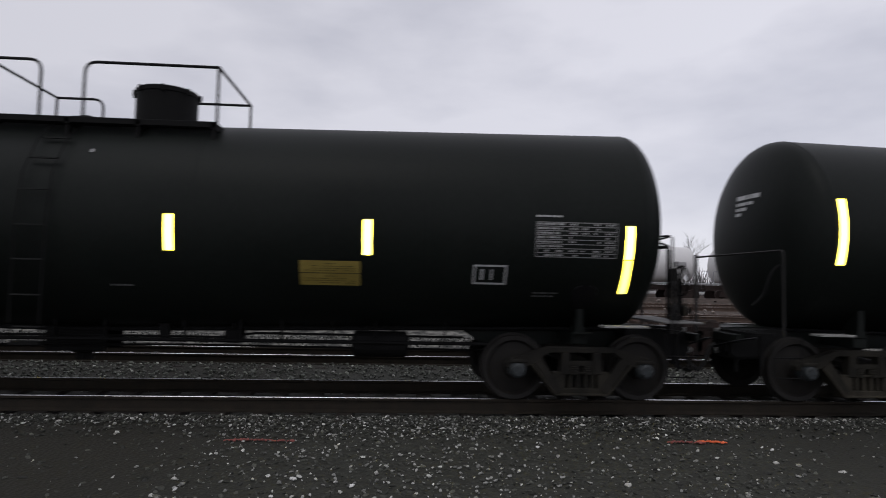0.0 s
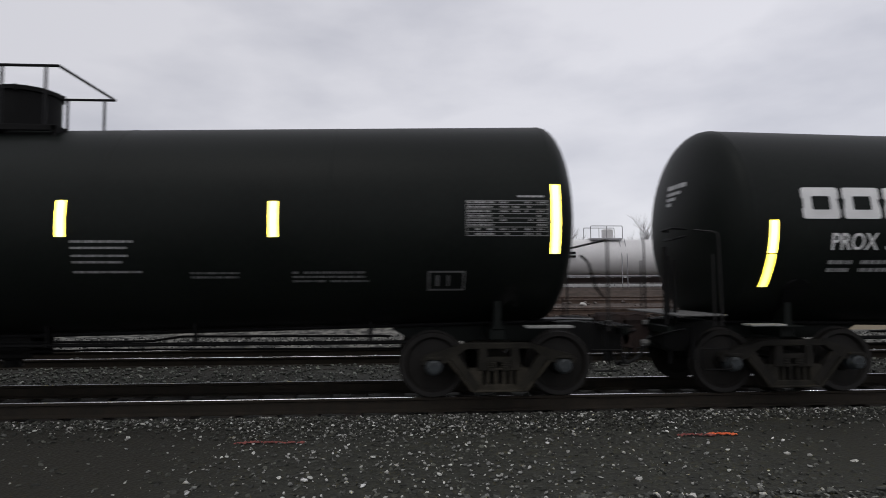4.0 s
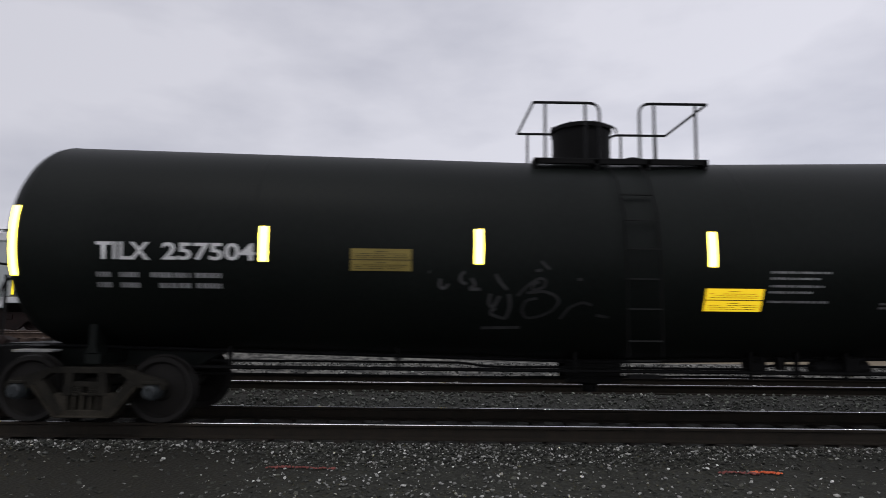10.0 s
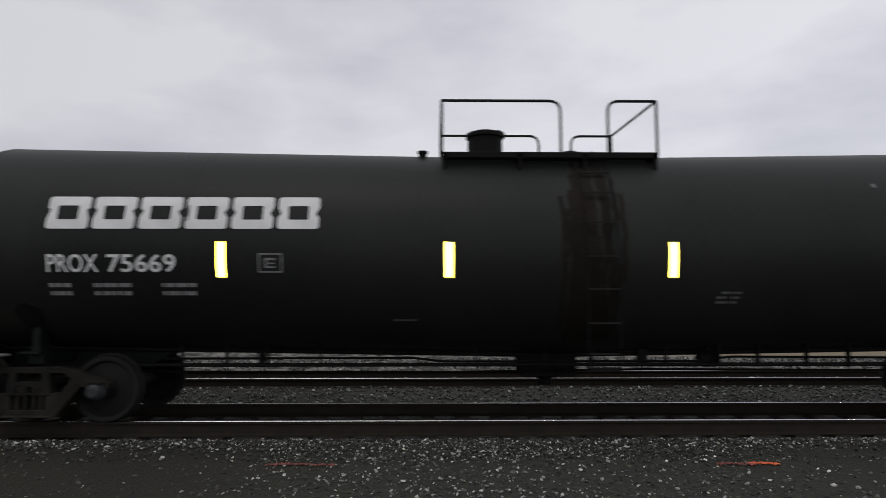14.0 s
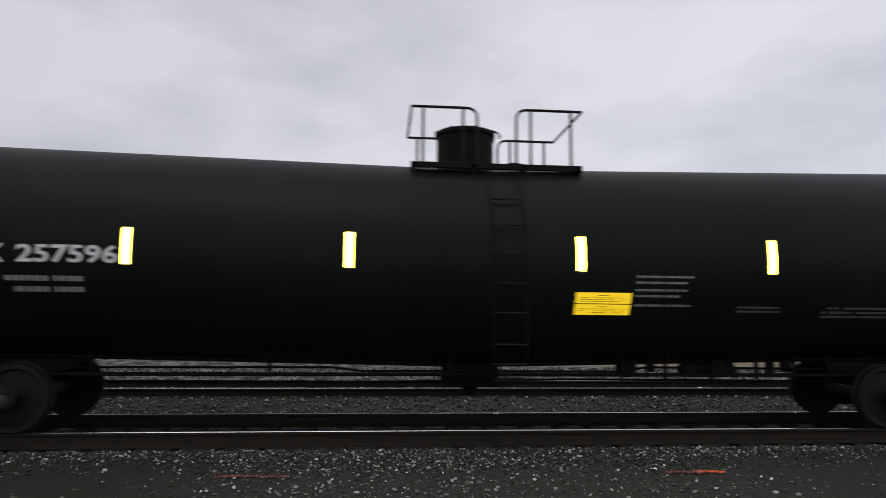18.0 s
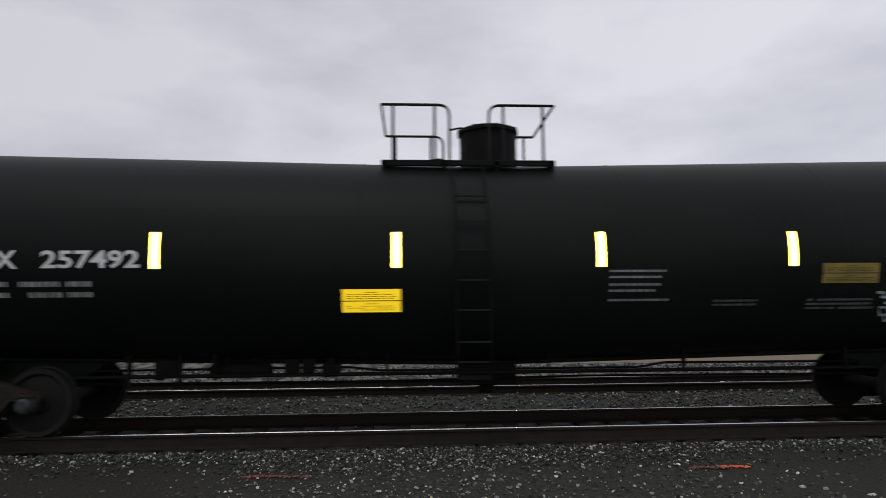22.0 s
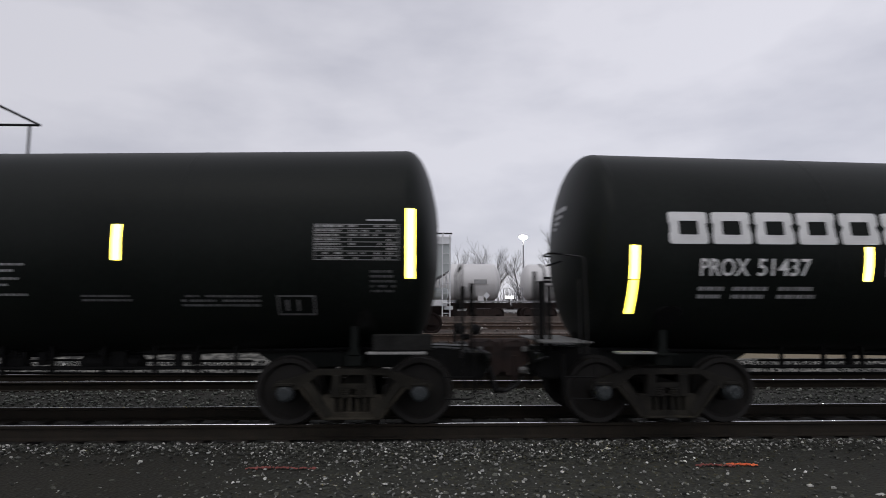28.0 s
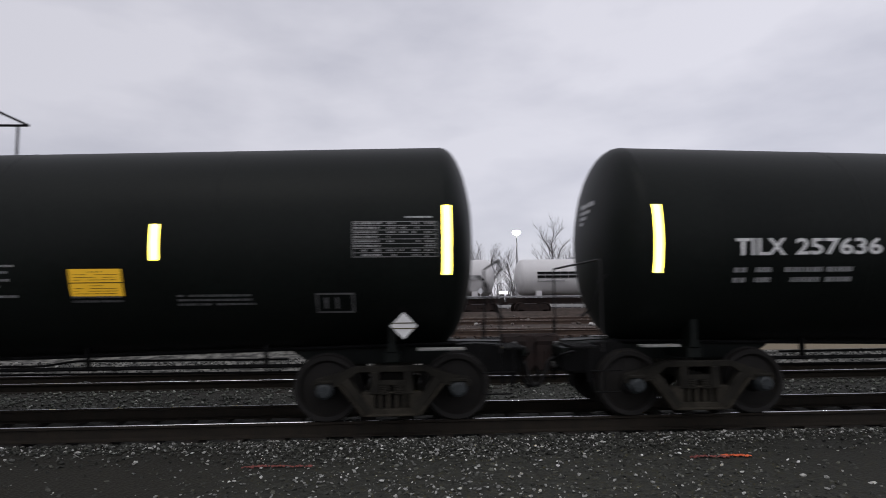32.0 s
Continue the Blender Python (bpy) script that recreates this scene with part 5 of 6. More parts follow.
for x, k in zip(START, KIND):
    m = pose(x, TRACK_Y, 0)
    if k in used:
        c = copy_thing(BASE[k], m)
    else:
        c = BASE[k]
        c.matrix_basis = m
        used.add(k)
    CARS.append(c)

tilx(CARS[0], KIND[0], "", (-7.75, -4.55, -1.78, 1.29, 4.04, 7.84))
prox(CARS[1], KIND[1], "51380", (-7.70, -4.49, -1.926, 1.671, 4.20, 7.73))
tilx(CARS[2], KIND[2], "257637", (-7.78, -4.377, -1.225, 1.426, 4.083, 7.805), -1.94, M_AMBER, (-6.72, -4.52))
placard(CARS[2], KIND[2], -4.05, -3.25, 1.79, 2.07, M_OLIVE, "dull olive-yellow warning placard")
tilx(CARS[3], KIND[3], "257504", (-7.935, -4.64, -1.802, 1.29, 4.02, 7.86), 1.22, field=(-6.83, -4.74))
placard(CARS[3], KIND[3], -3.49, -2.69, 2.11, 2.40, M_OLIVE, "dull olive-yellow warning placard")
diamond(CARS[3], KIND[3], 7.27, 1.30)
prox(CARS[4], KIND[4], "75669", (-7.92, -4.501, -1.509, 1.466, 4.456, 7.789))
tilx(CARS[5], KIND[5], "257596", (-7.85, -4.579, -1.774, 1.322, 4.03, 7.83), 1.27)
tilx(CARS[6], KIND[6], "257492", (-7.90, -4.447, -1.348, 1.39, 4.05, 7.81), -2.06, field=(-6.86, -4.63))
placard(CARS[6], KIND[6], 4.47, 5.27, 1.98, 2.25, M_OLIVE, "dull olive-yellow warning placard")
prox(CARS[7], KIND[7], "51437", (-7.762, -4.538, -2.033, 1.637, 4.211, 7.752), -0.08)
tilx(CARS[8], KIND[8], "257636", (-7.765, -4.447, -1.75, 1.331, 4.07, 7.86), 1.29, field=(-6.71, -4.65))
tilx(CARS[9], KIND[9], "", (-7.88, -4.42, -1.35, 1.40, 4.06, 7.84))
placard(CARS[9], KIND[9], 2.98, 3.64, 1.76, 2.11, M_AMBER, "amber warning placard")
diamond(CARS[9], KIND[9], 7.26, 1.33)
for i, extra in ((1, "black railway tank car with white block emblem and yellow strips"), (7, "black railway tank car with white block emblem and yellow strips"),
                 (4, "long black tank car with white block emblem on its side"), (3, "black railway tank car with pale graffiti and yellow placard"),
                 (6, "black railway tank car with blue-grey graffiti near one end"), (9, "black railway tank car with an amber placard and white diamond")):
    CARS[i]["label"] = extra

# graffiti on the fourth car: a hand-sprayed word in single strokes, and a faded scrawl
LET = {
    "K": [[(0, 0), (0.05, 1)], [(0.7, 1.0), (0.1, 0.45), (0.75, 0.0)]],
    "C": [[(0.75, 0.85), (0.3, 0.9), (0.1, 0.5), (0.2, 0.1), (0.8, 0.1)]],
    "N": [[(0, 0), (0.05, 1), (0.7, 0.05), (0.78, 1)]],
    "E": [[(0.75, 1), (0.1, 0.95), (0.05, 0.05), (0.75, 0)], [(0.05, 0.5), (0.65, 0.52)]],
    "U": [[(0.02, 1), (0.08, 0.2), (0.4, 0), (0.72, 0.2), (0.78, 1)]],
    "F": [[(0.1, 0), (0.1, 0.95), (0.85, 1.02)], [(0.1, 0.5), (0.65, 0.52)]],
}
strokes = []
for i, ch in enumerate("KCNEUF"):
    for s in LET[ch]:
        k = 0.27
        strokes.append([(4.22 + i * 0.31 + a * k, 1.99 + i * 0.012 + b * (0.26 if i else 0.30) - (0.03 if ch == "C" else 0)) for a, b in s])
strokes += [[(4.10, 2.08), (4.14, 2.08)], [(6.10, 2.10), (6.15, 2.10)]]
part("graffiti", ribbons(KIND[3], strokes, 0.034), M_TAG, CARS[3], "pale sprayed graffiti word")
FADED_A = [[(98, 158), (104, 160)], [(160, 190), (155, 230), (180, 240), (205, 215)], [(290, 155), (265, 175), (270, 205), (300, 215)], [(325, 185), (350, 220), (310, 240), (375, 238)],
           [(455, 165), (480, 205), (520, 240)], [(430, 260), (420, 310), (460, 340)], [(530, 260), (540, 320), (520, 385), (430, 360), (480, 270)], [(390, 430), (600, 425)]]
FADED_B = [[(575, 270), (620, 225), (690, 180), (725, 190), (720, 225), (650, 245), (660, 210), (690, 200)], [(625, 255), (720, 245), (780, 265), (805, 295), (770, 340), (700, 370), (630, 380), (600, 340), (620, 290), (680, 280)],
           [(700, 100), (722, 122), (745, 140)], [(670, 148), (700, 142)], [(815, 380), (860, 320), (930, 295), (980, 310)], [(895, 187), (915, 185)], [(1010, 360), (1080, 370)]]
for marks, wide, paint in ((FADED_A, 0.040, M_TAGDIM), (FADED_B, 0.036, M_TAGFAINT)):
    loops = [[(-1.802 + (a - 365) / 405, 0, 2.215 - (b - 118) / 372) for a, b in s] for s in marks]
    loops = [[tuple(p) for p in rounded(s, 0.05, 3)] for s in loops]
    part("graffiti", ribbons(KIND[3], [[(p[0], p[2]) for p in s] for s in loops], wide), paint, CARS[3], "faded grey graffiti scrawl")

# two angular tags, one on either side of the stencilled box of the seventh car
TAG_A = [[(100, 240), (150, 245), (130, 265), (200, 275)], [(160, 250), (250, 235), (235, 280), (285, 270), (275, 215)], [(290, 215), (300, 275)], [(295, 250), (345, 240)], [(400, 200), (350, 218), (330, 262), (340, 310), (370, 285)],
         [(160, 300), (220, 298)], [(230, 325), (140, 325), (165, 370), (210, 365)], [(190, 340), (250, 335), (195, 375), (205, 400), (250, 400)], [(265, 315), (250, 350), (330, 360), (360, 340)], [(300, 370), (405, 410), (300, 388)]]
TAG_B = [[(530, 155), (545, 190), (600, 180), (590, 140)], [(600, 150), (650, 180), (640, 125), (690, 160)], [(680, 105), (720, 155), (765, 105)], [(740, 155), (770, 157)], [(590, 185), (530, 215), (510, 250)], [(725, 165), (745, 208), (830, 222)],
         [(600, 240), (690, 205), (720, 240), (610, 270), (690, 278)], [(655, 205), (690, 300), (730, 265), (700, 230), (760, 225)], [(745, 250), (800, 258), (720, 295)]]
for marks in (TAG_A, TAG_B):
    part("graffiti", ribbons(KIND[6], [[(6.10 + (a - 415) / 390, 1.775 - (b - 272) / 407) for a, b in s] for s in marks], 0.036), M_TAGBLUE, CARS[6], "blue-grey graffiti tag")

# pale dust rubbed on the flank over one truck of each sloped car
rng = random.Random(19)
for i in (0, 2, 3, 5, 6, 8, 9):
    smears = []
    for k in range(9):
        x = 7.22 + rng.uniform(-0.11, 0.13)
        top_z = 1.66 - abs(x - 7.24) * 1.3 - rng.uniform(0, 0.08)
        smears.append([(x, top_z), (x + 0.03, top_z - 0.2), (x + 0.05, max(1.06, top_z - 0.5))])
    part("dust_smear", ribbons(KIND[i], smears, 0.06), M_SMEAR, CARS[i], "faint pale dust rubbed on the flank")["kind"] = "stuff"

# a white paint spot high on the second car
part("paint_spot", patches(KIND[1], [(0.53, 0.57, 3.25, 3.30)], 0.008), M_GREY, CARS[1], "small pale paint spot")

# pale flecks on the fifth car
part("paint_spot", patches(KIND[4], [(4.33, 4.38, 3.22, 3.28), (6.08, 6.115, 2.26, 2.29)], 0.008), M_WORN, CARS[4], "small pale paint flecks")

# a brown spill down the ladder side of the fifth car
rng = random.Random(77)
runs = []
for i in range(58):
    x = 0.40 + rng.gauss(0, 0.17)
    z1 = rng.uniform(2.5, 3.74) if rng.random() < 0.7 else rng.uniform(1.6, 2.4)
    z0 = max(1.12, z1 - rng.uniform(0.5, 2.3))
    runs.append([(x + 0.015 * math.sin(k * 1.7 + i), z0 + (z1 - z0) * k / 10) for k in range(11)])
part("spill_stain", ribbons(KIND[4], runs, 0.055, 0.004), M_SPILL, CARS[4], "brown dried spill running down the side")["kind"] = "stuff"


# ---- spray marks on the stones ----
def survey_mark(x0, x1, y, count, material, seed, label):
    rng = random.Random(seed)
    mid = (x0 + x1) / 2
    base = float(ground_z(y))
    root = tagged(new("paint_mark"), label, "paint mark", "survey marks on the ballast")
    root.matrix_basis = pose(mid, y, base)
    for i in range(count):
        bm = bmesh.new()
        f = i / (count - 1)
        x = x0 + (x1 - x0) * f + rng.uniform(-0.015, 0.015)
        yy = y + 0.02 * math.sin(f * 5) + rng.uniform(-0.02, 0.02)
        r = rng.uniform(0.009, 0.024)
        bmesh.ops.create_icosphere(bm, subdivisions=1, radius=1.0, matrix=pose(x - mid, yy - y, float(ground_z(yy)) - base + 0.022, rng.uniform(-20, 20), rng.uniform(-20, 20), rng.uniform(0, 90)) @ Matrix.Diagonal((r * 1.4, r, r * 0.6, 1)))
        part("painted_stone", bm, material, root)
    return root


survey_mark(-1.92, -1.15, 7.22, 40, M_RED, 31, "faded red sprayed line across dark ballast stones")
survey_mark(3.28, 3.72, 7.18, 22, M_RED, 32, "faded red sprayed line beside a fresh orange one")
survey_mark(3.66, 4.00, 7.20, 26, M_ORANGE, 33, "fresh orange sprayed line across dark ballast stones")


# ---- the yard behind ----
def yard_truck(car, cx):
    for q in (-1, 1):
        bm = bmesh.new()
        prism(bm, [(cx - 1.0, 0.80), (cx + 1.0, 0.80), (cx + 1.1, 0.40), (cx + 0.75, 0.40), (cx + 0.42, 0.08), (cx - 0.42, 0.08), (cx - 0.75, 0.40), (cx - 1.1, 0.40)], q * 0.93, q * 1.07)
        part("side_frame", bm, M_RUST, car)
    for w in (-0.9, 0.9):
        for q in (-1, 1):
            bm = bmesh.new()
            lathe(bm, [(q * 0.69, 0.48), (q * 0.715, 0.48), (q * 0.725, 0.457), (q * 0.83, 0.45), (q * 0.83, 0.38), (q * 0.78, 0.34), (q * 0.80, 0.15), (q * 0.86, 0.12)], (cx + w, 0, 0.457), "y", 24)
            part("wheel", bm, M_RUST, car)
    bm = bmesh.new()
    box(bm, cx - 0.2, cx + 0.2, -1.1, 1.1, 0.5, 0.72, 0.02)
    part("truck_bolster", bm, M_RUST, car)


def hopper_car():
    """A covered hopper: smooth grey side, pale top chord and side sill, roof walk, three bays, ladders at the ends."""
    car = tagged(new("hopper_car"), "light grey covered hopper car parked in the yard", "hopper car", "parked hopper cars")
    a, b = -8.45, 8.45
    W = 1.58
    bm = bmesh.new()
    side = [(-W, 1.5), (-W - 0.03, 2.1), (-W - 0.04, 2.7), (-W - 0.03, 3.3), (-W, 3.82)]
    loop = side + [(-y, z) for y, z in reversed(side)]
    rows = []
    for x, cut in ((a, 1), (a + 0.55, 0.75), (a + 1.35, 0), (b - 1.35, 0), (b - 0.55, 0.75), (b, 1)):
        low = 1.5 + 1.25 * cut
        rows.append([bm.verts.new((x, y, max(z, low))) for y, z in loop])
    for p, q in zip(rows, rows[1:]):
        for k in range(len(loop)):
            bm.faces.new((p[k], p[(k + 1) % len(loop)], q[(k + 1) % len(loop)], q[k]))
    bm.faces.new(rows[0])
    bm.faces.new(rows[-1])
    part("body", bm, M_HOPPER, car)
    for q in (-1, 1):
        bm = bmesh.new()
        box(bm, a - 0.02, b + 0.02, q * (W - 0.02), q * (W + 0.07), 3.80, 4.16, 0.03)
        part("top_chord", bm, M_BAND, car, "off-white top chord")
        bm = bmesh.new()
        box(bm, a + 0.15, b - 0.15, q * (W - 0.05), q * (W + 0.06), 1.20, 1.46, 0.02)
        part("side_sill", bm, M_BAND, car, "off-white side sill")
        bm = bmesh.new()
        box(bm, a - 0.1, b + 0.1, q * 0.62, q * 0.95, 4.36, 4.39)
        part("roof_walk", bm, M_RUST, car)
        for i in range(9):
            x = a + 0.3 + i * (b - a - 0.6) / 8
            bm = bmesh.new()
            box(bm, x - 0.03, x + 0.03, q * 0.6, q * 0.98, 4.20, 4.36)
            part("walk_bracket", bm, M_BAND, car)
    bm = bmesh.new()
    cross(bm, [(-W - 0.03, 4.14), (-1.0, 4.22), (0, 4.26), (1.0, 4.22), (W + 0.03, 4.14)], a, b)
    part("roof", bm, M_HOPPER, car)
    for i in range(8):
        x = a + 1.2 + i * (b - a - 2.4) / 7
        bm = bmesh.new()
        lathe(bm, [(4.22, 0.40), (4.31, 0.40), (4.35, 0.30)], (x, 0, 0), "z", 16)
        part("roof_hatch", bm, M_BAND, car)
    for cx in (-4.2, 0, 4.2):
        bm = bmesh.new()
        rowsb = [[bm.verts.new((cx + sx * w, sy * d, z)) for sx, sy in ((-1, -1), (1, -1), (1, 1), (-1, 1))] for w, d, z in ((2.08, 1.5, 1.5), (1.92, 0.8, 0.62), (1.80, 0.8, 0.42))]
        for p, q in zip(rowsb, rowsb[1:]):
            for k in range(4):
                bm.faces.new((p[k], p[(k + 1) % 4], q[(k + 1) % 4], q[k]))
        bm.faces.new(rowsb[-1])
        part("discharge_bay", bm, M_RUST, car)
    bm = bmesh.new()
    box(bm, a - 0.35, b + 0.35, -0.2, 0.2, 0.8, 1.2)
    part("centre_sill", bm, M_RUST, car)
    for s in (-1, 1):
        e = s * 8.45
        bm = bmesh.new()
        box(bm, e - s * 0.25, e + s * 0.1, -1.5, 1.5, 1.05, 1.2)
        part("end_platform", bm, M_BAND, car)
        for q in (-1, 1):
            for x in (e - s * 0.36, e - s * 0.04):
                bm = bmesh.new()
                tube(bm, [(x, q * 1.66, 0.75), (x, q * 1.66, 4.2)], 0.028, 6)
                part("ladder_rail", bm, M_BAND, car)
            for i in range(8):
                bm = bmesh.new()
                tube(bm, [(e - s * 0.36, q * 1.66, 0.9 + i * 0.42), (e - s * 0.04, q * 1.66, 0.9 + i * 0.42)], 0.018, 5)
                part("ladder_rung", bm, M_BAND, car)
            bm = bmesh.new()
            tube(bm, [(e - s * 1.30, q * 1.56, 1.95), (e - s * 0.1, q * 1.52, 2.70)], 0.04, 6)
            part("end_brace", bm, M_MAST, car)
        bm = bmesh.new()
        box(bm, e, e + s * 0.8, -0.15, 0.15, 0.75, 1.0, 0.02)
        part("coupler", bm, M_RUST, car)
        yard_truck(car, s * 6.75)
        bm = bmesh.new()
        box(bm, s * 6.75 - 0.18, s * 6.75 + 0.18, -W - 0.08, -W - 0.02, 1.0, 1.22, 0.01)
        part("jacking_pad", bm, M_BAND, car)
        bm = bmesh.new()
        lathe(bm, [(-0.7, 0.1), (-0.62, 0.24), (0.62, 0.24), (0.7, 0.1)], (e - s * 0.75, -0.75, 1.75), "x", 16)
        part("air_reservoir", bm, M_HOPPER, car)
    for x in (-4.78, -2.40, -0.03, 2.35, 4.72):
        bm = bmesh.new()
        box(bm, x - 0.05, x + 0.05, -W - 0.048, -W - 0.02, 1.55, 1.98)
        part("reflective_strip", bm, M_HOPGLOW, car, "small yellow reflective strip")
    for x in (-7.25, 7.23):
        bm = bmesh.new()
        box(bm, x - 0.05, x + 0.05, -W - 0.05, -W - 0.02, 1.55, 2.45)
        part("reflective_strip", bm, M_HOPGLOW, car, "tall yellow reflective strip")
    rng = random.Random(9)
    bm = bmesh.new()
    for x0, x1, z0, z1 in dash_rows(-1.9, -1.3, 2.2, 2.33, 1, rng, 0.9, 0.08, 0.2):
        box(bm, x0, x1, -W - 0.046, -W - 0.035, z0, z1)
    for x0, x1, z0, z1 in dash_rows(4.9, 6.2, 2.25, 2.4, 1, rng, 0.7, 0.08, 0.2):
        box(bm, x0, x1, -W - 0.046, -W - 0.03, z0, z1)
    part("stencil_text", bm, M_GREY, car, "small grey stencilled rows")["kind"] = "stuff"
    for text, z in (("NCIX", 2.29), ("6894", 1.86)):
        flat_lettering(car, text, -6.62, -5.64, -W - 0.048, z, z + 0.22, M_BLACK)
    return car


M_LIT = glowing("lit_white_sign", (0.8, 0.8, 0.8), (1.0, 0.98, 0.95), 3.0)
# hopper strips glow by emission instead of throwing light back
M_HOPGLOW = glowing("glowing_small_strip", (0.7, 0.55, 0.05), (1.0, 0.78, 0.02), 1.1)
HOP_Y, HOP_Z = 27.2, 0.47
hop = hopper_car()
hop.matrix_basis = pose(-7.05, HOP_Y, HOP_Z)
copy_thing(hop, pose(-25.0, HOP_Y, HOP_Z))
copy_thing(hop, pose(-43.0, HOP_Y, HOP_Z))


def white_tank_car():
    """An older white tank car with a frame, a ladder and a small valve platform."""
    car = tagged(new("white_tank_car"), "white tank car with a dark block emblem parked in the yard", "tank car", "parked white tank cars")
    L, r, zc = 6.80, 1.36, 2.76
    bm = bmesh.new()
    prof = [(-L - 0.55 * math.cos(a), r * math.sin(a)) for a in [0.05 + i * (math.pi / 2 - 0.05) / 8 for i in range(9)]]
    prof = prof + [(-x, q) for x, q in reversed(prof)]
    lathe(bm, prof, (0, 0, zc), "x", 40)
    part("tank_shell", bm, M_FARTANK, car, smooth=True)
    bm = bmesh.new()
    for q in (-1, 1):
        box(bm, -7.95, 7.95, q * 1.22, q * 1.35, 1.30, 1.40, 0.02)
    part("side_frame_beam", bm, M_MAST, car)
    bm = bmesh.new()
    box(bm, -8.0, 8.0, -0.25, 0.25, 0.85, 1.25)
    part("centre_sill", bm, M_RUST, car)
    bm = bmesh.new()
    box(bm, -1.2, 1.2, -0.9, 0.9, zc + r - 0.08, zc + r + 0.04)
    part("platform", bm, M_MAST, car)
    bm = bmesh.new()
    lathe(bm, [(zc + r, 0.42), (zc + r + 0.72, 0.42), (zc + r + 0.78, 0.3)], (0.35, 0, 0), "z", 20)
    part("valve_housing", bm, M_FARTANK, car)
    for q in (-1, 1):
        bm = bmesh.new()
        tube(bm, rounded([(-1.2, q * 0.88, zc + r), (-1.2, q * 0.88, zc + r + 0.95), (1.2, q * 0.88, zc + r + 0.95), (1.2, q * 0.88, zc + r)], 0.1), 0.03, 6)
        tube(bm, [(0, q * 0.88, zc + r), (0, q * 0.88, zc + r + 0.95)], 0.025, 6)
        part("platform_handrail", bm, M_MAST, car)
        for x in (0.95, 1.35):
            bm = bmesh.new()
            tube(bm, [(x, q * 1.42, 0.6), (x, q * 1.42, zc), (x, q * 1.0, zc + 1.0), (x, q * 0.8, zc + r)], 0.03, 6)
            part("ladder_rail", bm, M_MAST, car)
    for s in (-1, 1):
        yard_truck(car, s * 6.2)
        bm = bmesh.new()
        tube(bm, rounded([(s * 7.45, -1.35, 1.4), (s * 7.45, -1.35, 2.3), (s * 7.92, -1.35, 2.3), (s * 7.92, -1.35, 1.2)], 0.1), 0.025, 6)
        part("end_handrail", bm, M_MAST, car)
        bm = bmesh.new()
        box(bm, s * 7.9, s * 8.14, -0.15, 0.15, 0.75, 1.0, 0.02)
        part("coupler", bm, M_RUST, car)
        bm = bmesh.new()
        box(bm, s * 5.6, s * 6.0, -1.33, -0.9, 1.40, 1.75)
        part("saddle_plate", bm, M_FARTANK, car)
    for i in range(6):
        bm = bmesh.new()
        x = -5.9 + i * 0.572
        for lo in (2.68, 2.955):
            box(bm, x, x + 0.53, -1.42, -1.3, lo, lo + 0.175)
        part("brand_emblem", bm, M_BLACK, car, "plain dark block of a painted emblem")
    bm = bmesh.new()
    box(bm, -5.9, -3.9, -1.41, -1.3, 2.42, 2.50)
    part("stencil_text", bm, M_GREY, car)
    bm = bmesh.new()
    box(bm, 5.3, 6.24, -1.425, -1.3, 2.58, 2.92)
    part("data_panel", bm, M_GREY, car, "grey data panel")
    bm = bmesh.new()
    prism(bm, [(5.95, 1.75), (6.2, 2.0), (6.45, 1.75), (6.2, 1.5)], -1.44, -1.40)
    box(bm, 6.17, 6.23, -1.41, -1.36, 1.36, 1.55)
    part("hazard_placard", bm, M_BAND, car, "white diamond placard on a stalk")
    return car


far = white_tank_car()
far.matrix_basis = pose(15.05, 45.0, 0.71)
for x in (-1.24, 31.34, 47.63):
    copy_thing(far, pose(x, 45.0, 0.71))


# ---- bare trees, lamp masts ----
def bare_tree(x, y, h, seed, spread=0.52):
    rng = random.Random(seed)
    z = float(ground_z(y))
    tree = tagged(new("bare_tree"), "leafless winter tree with fine upright twigs", "tree", "bare trees behind the yard")
    tree.location = (x, y, z)
    trunk, limbs, twigs = bmesh.new(), bmesh.new(), bmesh.new()

    def grow(p, d, length, r, level):
        pts, rads = [p], [r]
        q, dd = p.copy(), d.copy()
        k = 4 if level < 2 else 3
        for i in range(k):
            dd = (dd + Vector((rng.uniform(-1, 1), rng.uniform(-1, 1), rng.uniform(-0.3, 0.7))) * (0.10 + 0.06 * level)).normalized()
            q = q + dd * length / k
            pts.append(q.copy())
            rads.append(r * (1 - 0.75 * (i + 1) / k))
        tube((trunk, limbs, twigs, twigs)[min(level, 3)], pts, rads, (7, 5, 3, 3)[min(level, 3)], caps=level < 2)
        if level >= 3:
            return
        count = (14, 10, 10)[level]
        for c in range(count):
            f = 0.20 + 0.78 * (c + rng.random()) / count if level == 0 else 0.2 + 0.8 * (c + rng.random()) / count
            i = min(int(f * k), k - 1)
            base = pts[i].lerp(pts[i + 1], f * k - i)
            ang = rng.uniform(0, math.tau)
            out = Vector((math.cos(ang), math.sin(ang), 0))
            nd = (dd * 0.75 + out * (spread + 0.25 * rng.random()) + Vector((0, 0, 0.25))).normalized()
            grow(base, nd, length * rng.uniform(0.38, 0.58) * (1.15 - 0.4 * f), r * 0.42 * (1.1 - 0.5 * f), level + 1)

    grow(Vector((0, 0, -0.2)), Vector((rng.uniform(-0.05, 0.05), rng.uniform(-0.05, 0.05), 1)), h * 0.75, h * 0.0145, 0)
    part("trunk", trunk, M_BARK, tree)
    part("branchwork", limbs, M_BARK, tree)
    part("crown", twigs, M_BARK, tree)["kind"] = "stuff"
    return tree


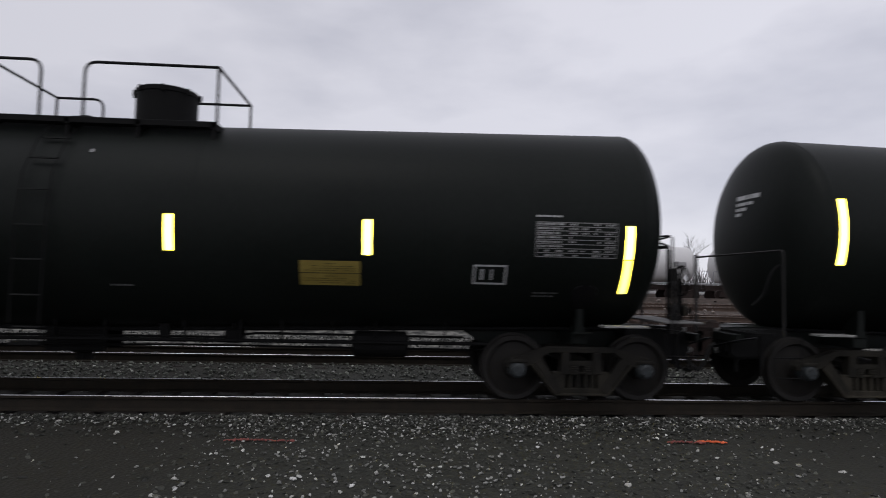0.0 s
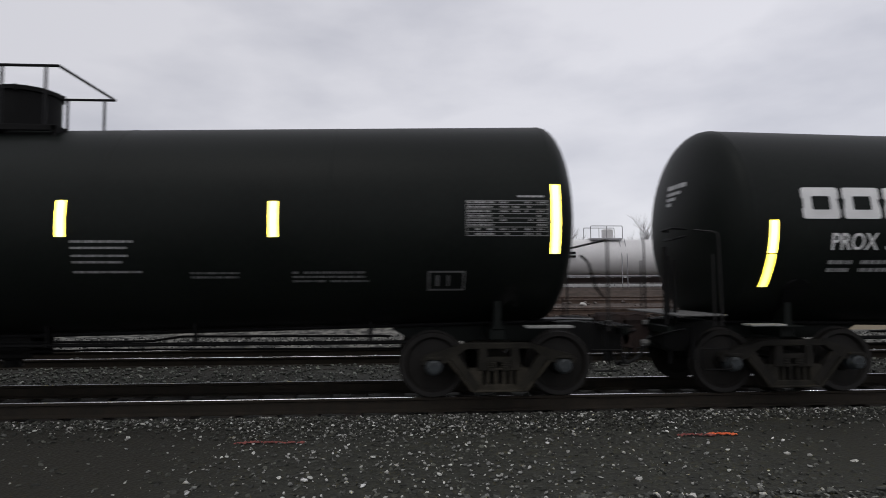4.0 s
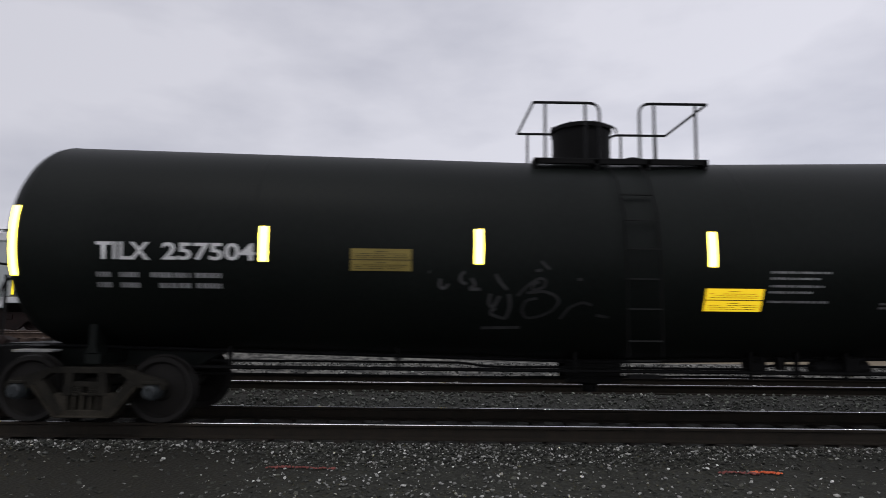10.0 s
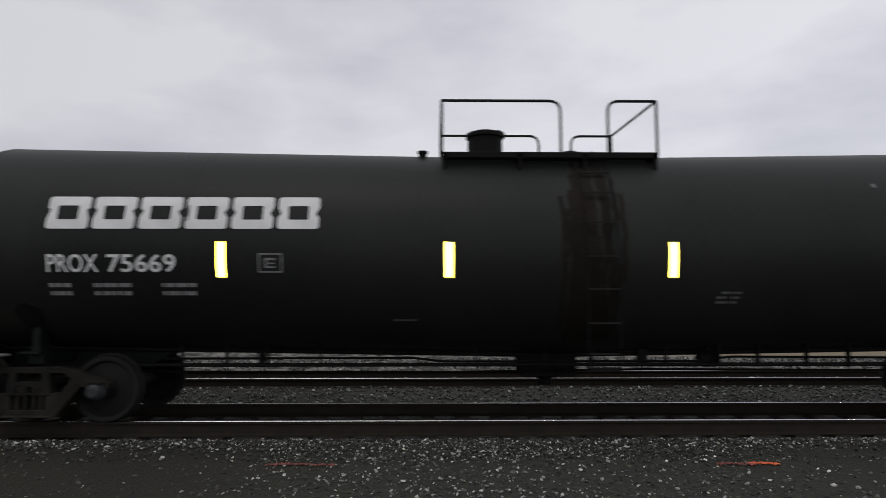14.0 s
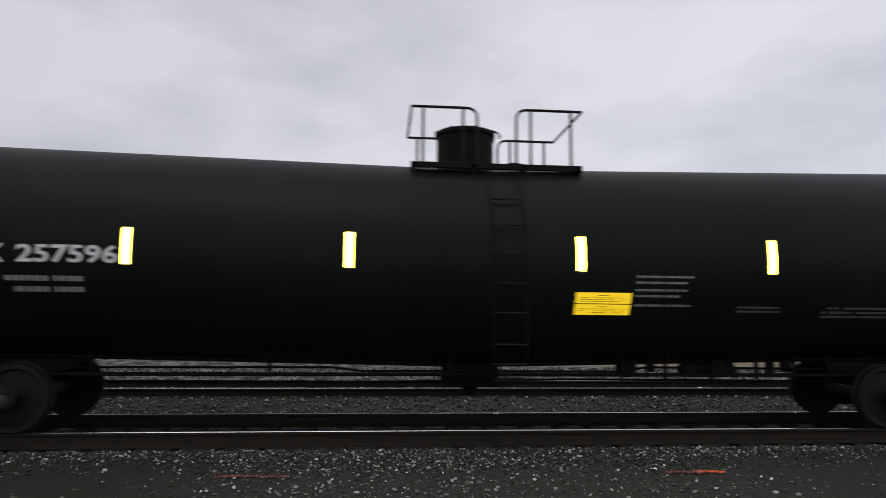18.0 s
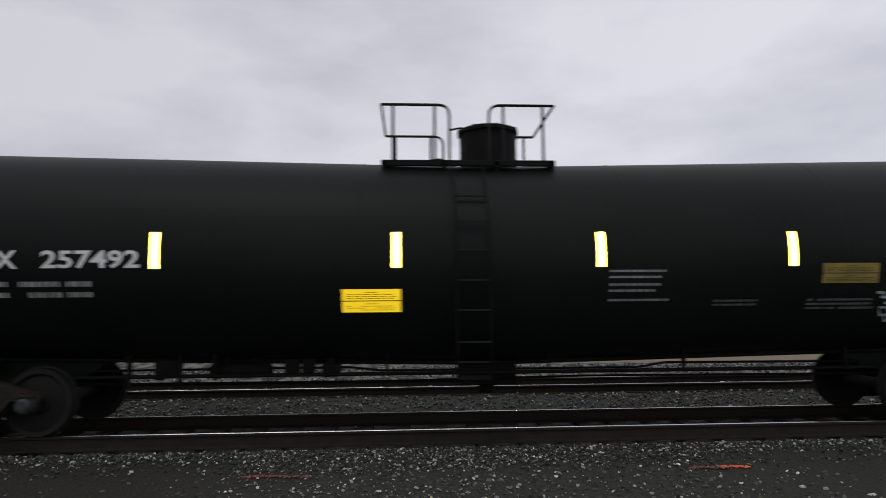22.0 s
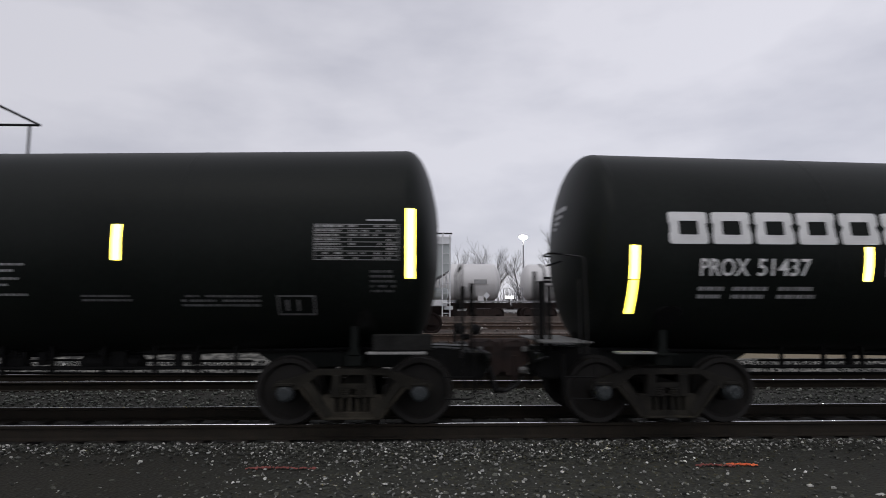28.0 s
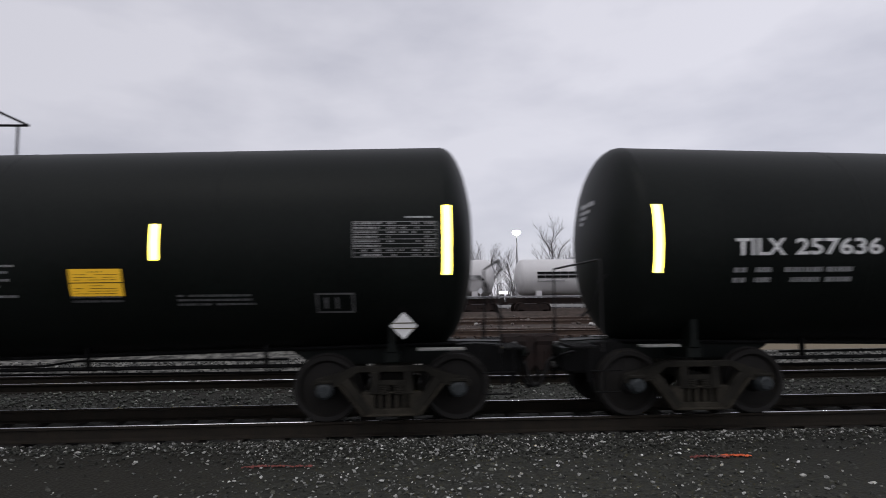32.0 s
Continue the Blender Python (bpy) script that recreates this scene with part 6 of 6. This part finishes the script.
for i, (x, y, h) in enumerate(((9.6, 90, 10.4), (11.3, 92, 10.4), (15.5, 90, 9.6), (21.2, 90, 14.0), (26.5, 97, 11.0), (36.2, 90, 11.3), (40.5, 95, 9.0), (54.7, 90, 12.0), (61, 96, 13), (6.5, 98, 10.5),
                               (-9.5, 90, 14.0), (-6.0, 97, 13.0), (-13.5, 94, 13.5), (-24, 98, 12), (-38, 95, 12), (72, 92, 12), (48, 99, 10))):
    bare_tree(x, y, h, 100 + i)


def lamp_mast(x, y, h, size):
    mast = tagged(new("lamp_mast"), "tall yard lamp mast with its lamp lit", "lamp mast", "lit yard lamps")
    mast.location = (x, y, float(ground_z(y)))
    bm = bmesh.new()
    tube(bm, [(0, 0, -0.1), (0, 0, h * 0.5), (0, 0, h)], [0.14, 0.11, 0.07], 10)
    part("pole", bm, M_MAST, mast)
    bm = bmesh.new()
    box(bm, -size * 0.7, size * 0.7, -0.1, size * 0.9, h + 0.02, h + 0.14, 0.04)
    part("lamp_housing", bm, M_MAST, mast)
    bm = bmesh.new()
    lathe(bm, [(-size * 0.9, size * 0.3), (-size * 0.7, size * 0.72), (-size * 0.35, size), (0.0, size * 0.8)], (0, -0.05, h), "z", 18)
    part("lamp_lens", bm, M_LAMP, mast, "glowing white lamp lens")


def bare_hedge(x0, x1, y, h, count, seed):
    """A far thicket of leafless shrubs."""
    rng = random.Random(seed)
    bm = bmesh.new()
    for i in range(count):
        x, yy = rng.uniform(x0, x1), y + rng.uniform(-4, 4)
        z = float(ground_z(yy))
        for b in range(5):
            hh = h * rng.uniform(0.45, 1.0)
            dx, dy = rng.uniform(-0.35, 0.35) * hh, rng.uniform(-0.35, 0.35) * hh
            tube(bm, [(x, yy, z - 0.1), (x + dx * 0.4, yy + dy * 0.4, z + hh * 0.55), (x + dx, yy + dy, z + hh)], [0.05, 0.035, 0.012], 3, caps=False)
    return tagged(part("bare_thicket", bm, M_BARK), "grey-brown thicket of leafless shrubs behind the yard", "shrubs", kind="stuff")


bare_hedge(-75, 95, 84, 4.2, 900, 41)
lamp_mast(12.3, 70, 9.3, 0.50)
lamp_mast(47.9, 70, 10.1, 0.50)


# ---- a low pale band, added for the bright gap under the white tank cars ----
rail = tagged(new("white_barrier_rail"), "long low pale band added for the brightness under the parked tank cars", "barrier")
bm = bmesh.new()
box(bm, -14.0, 62.0, 49.0, 49.06, 1.22, 1.44, 0.01)
part("band_strip", bm, M_BAND, rail)
for i in range(25):
    bm = bmesh.new()
    box(bm, -13.6 + i * 3.05, -13.48 + i * 3.05, 49.06, 49.16, 0.9, 1.40)
    part("band_post", bm, M_BAND, rail)


# ---- one pale rock on the second track ----
bm = bmesh.new()
bmesh.ops.create_icosphere(bm, subdivisions=2, radius=0.1)
rng = random.Random(88)
for v in bm.verts:
    v.co = Vector((v.co.x * 1.0, v.co.y * 0.8, v.co.z * 0.75)) * rng.uniform(0.82, 1.12)
bmesh.ops.translate(bm, verts=bm.verts, vec=(7.49, 14.40, -0.14))
tagged(part("pale_rock", bm, M_FARTANK), "pale fist-sized rock lying between the rails", "rock")


# ---- a small lit sign beyond the white tank cars ----
sign = tagged(new("lit_sign"), "small lit white sign on a dark post beyond the yard", "sign")
sign.location = (9.1, 60.0, float(ground_z(60.0)))
bm = bmesh.new()
box(bm, -0.42, 0.42, -0.06, 0.06, 1.88, 2.16, 0.02)
part("sign_face", bm, M_LIT, sign, "glowing white sign face")
bm = bmesh.new()
box(bm, -0.06, 0.06, 0.0, 0.1, -0.1, 1.9)
part("post", bm, M_RUST, sign)


# ---- what moves ----
def motions():
    """The train rolls past from left to right, gaining a little speed; every wheelset turns with it."""
    times = [0.5 * i for i in range(65)]
    ticks = [4 * i / 30 for i in range(241)]
    angles = [(t, math.degrees(rolled(t) / 0.457)) for t in ticks]
    for car, x in zip(CARS, START):
        walk(car, [(t, pose(x + rolled(t), TRACK_Y, 0)) for t in times])
        for ob in car.children:
            if ob.name.startswith("wheelset"):
                p = ob.location.copy()
                walk(ob, [(t, pose(p.x, p.y, p.z, 0, a, 0)) for t, a in angles])


motions()
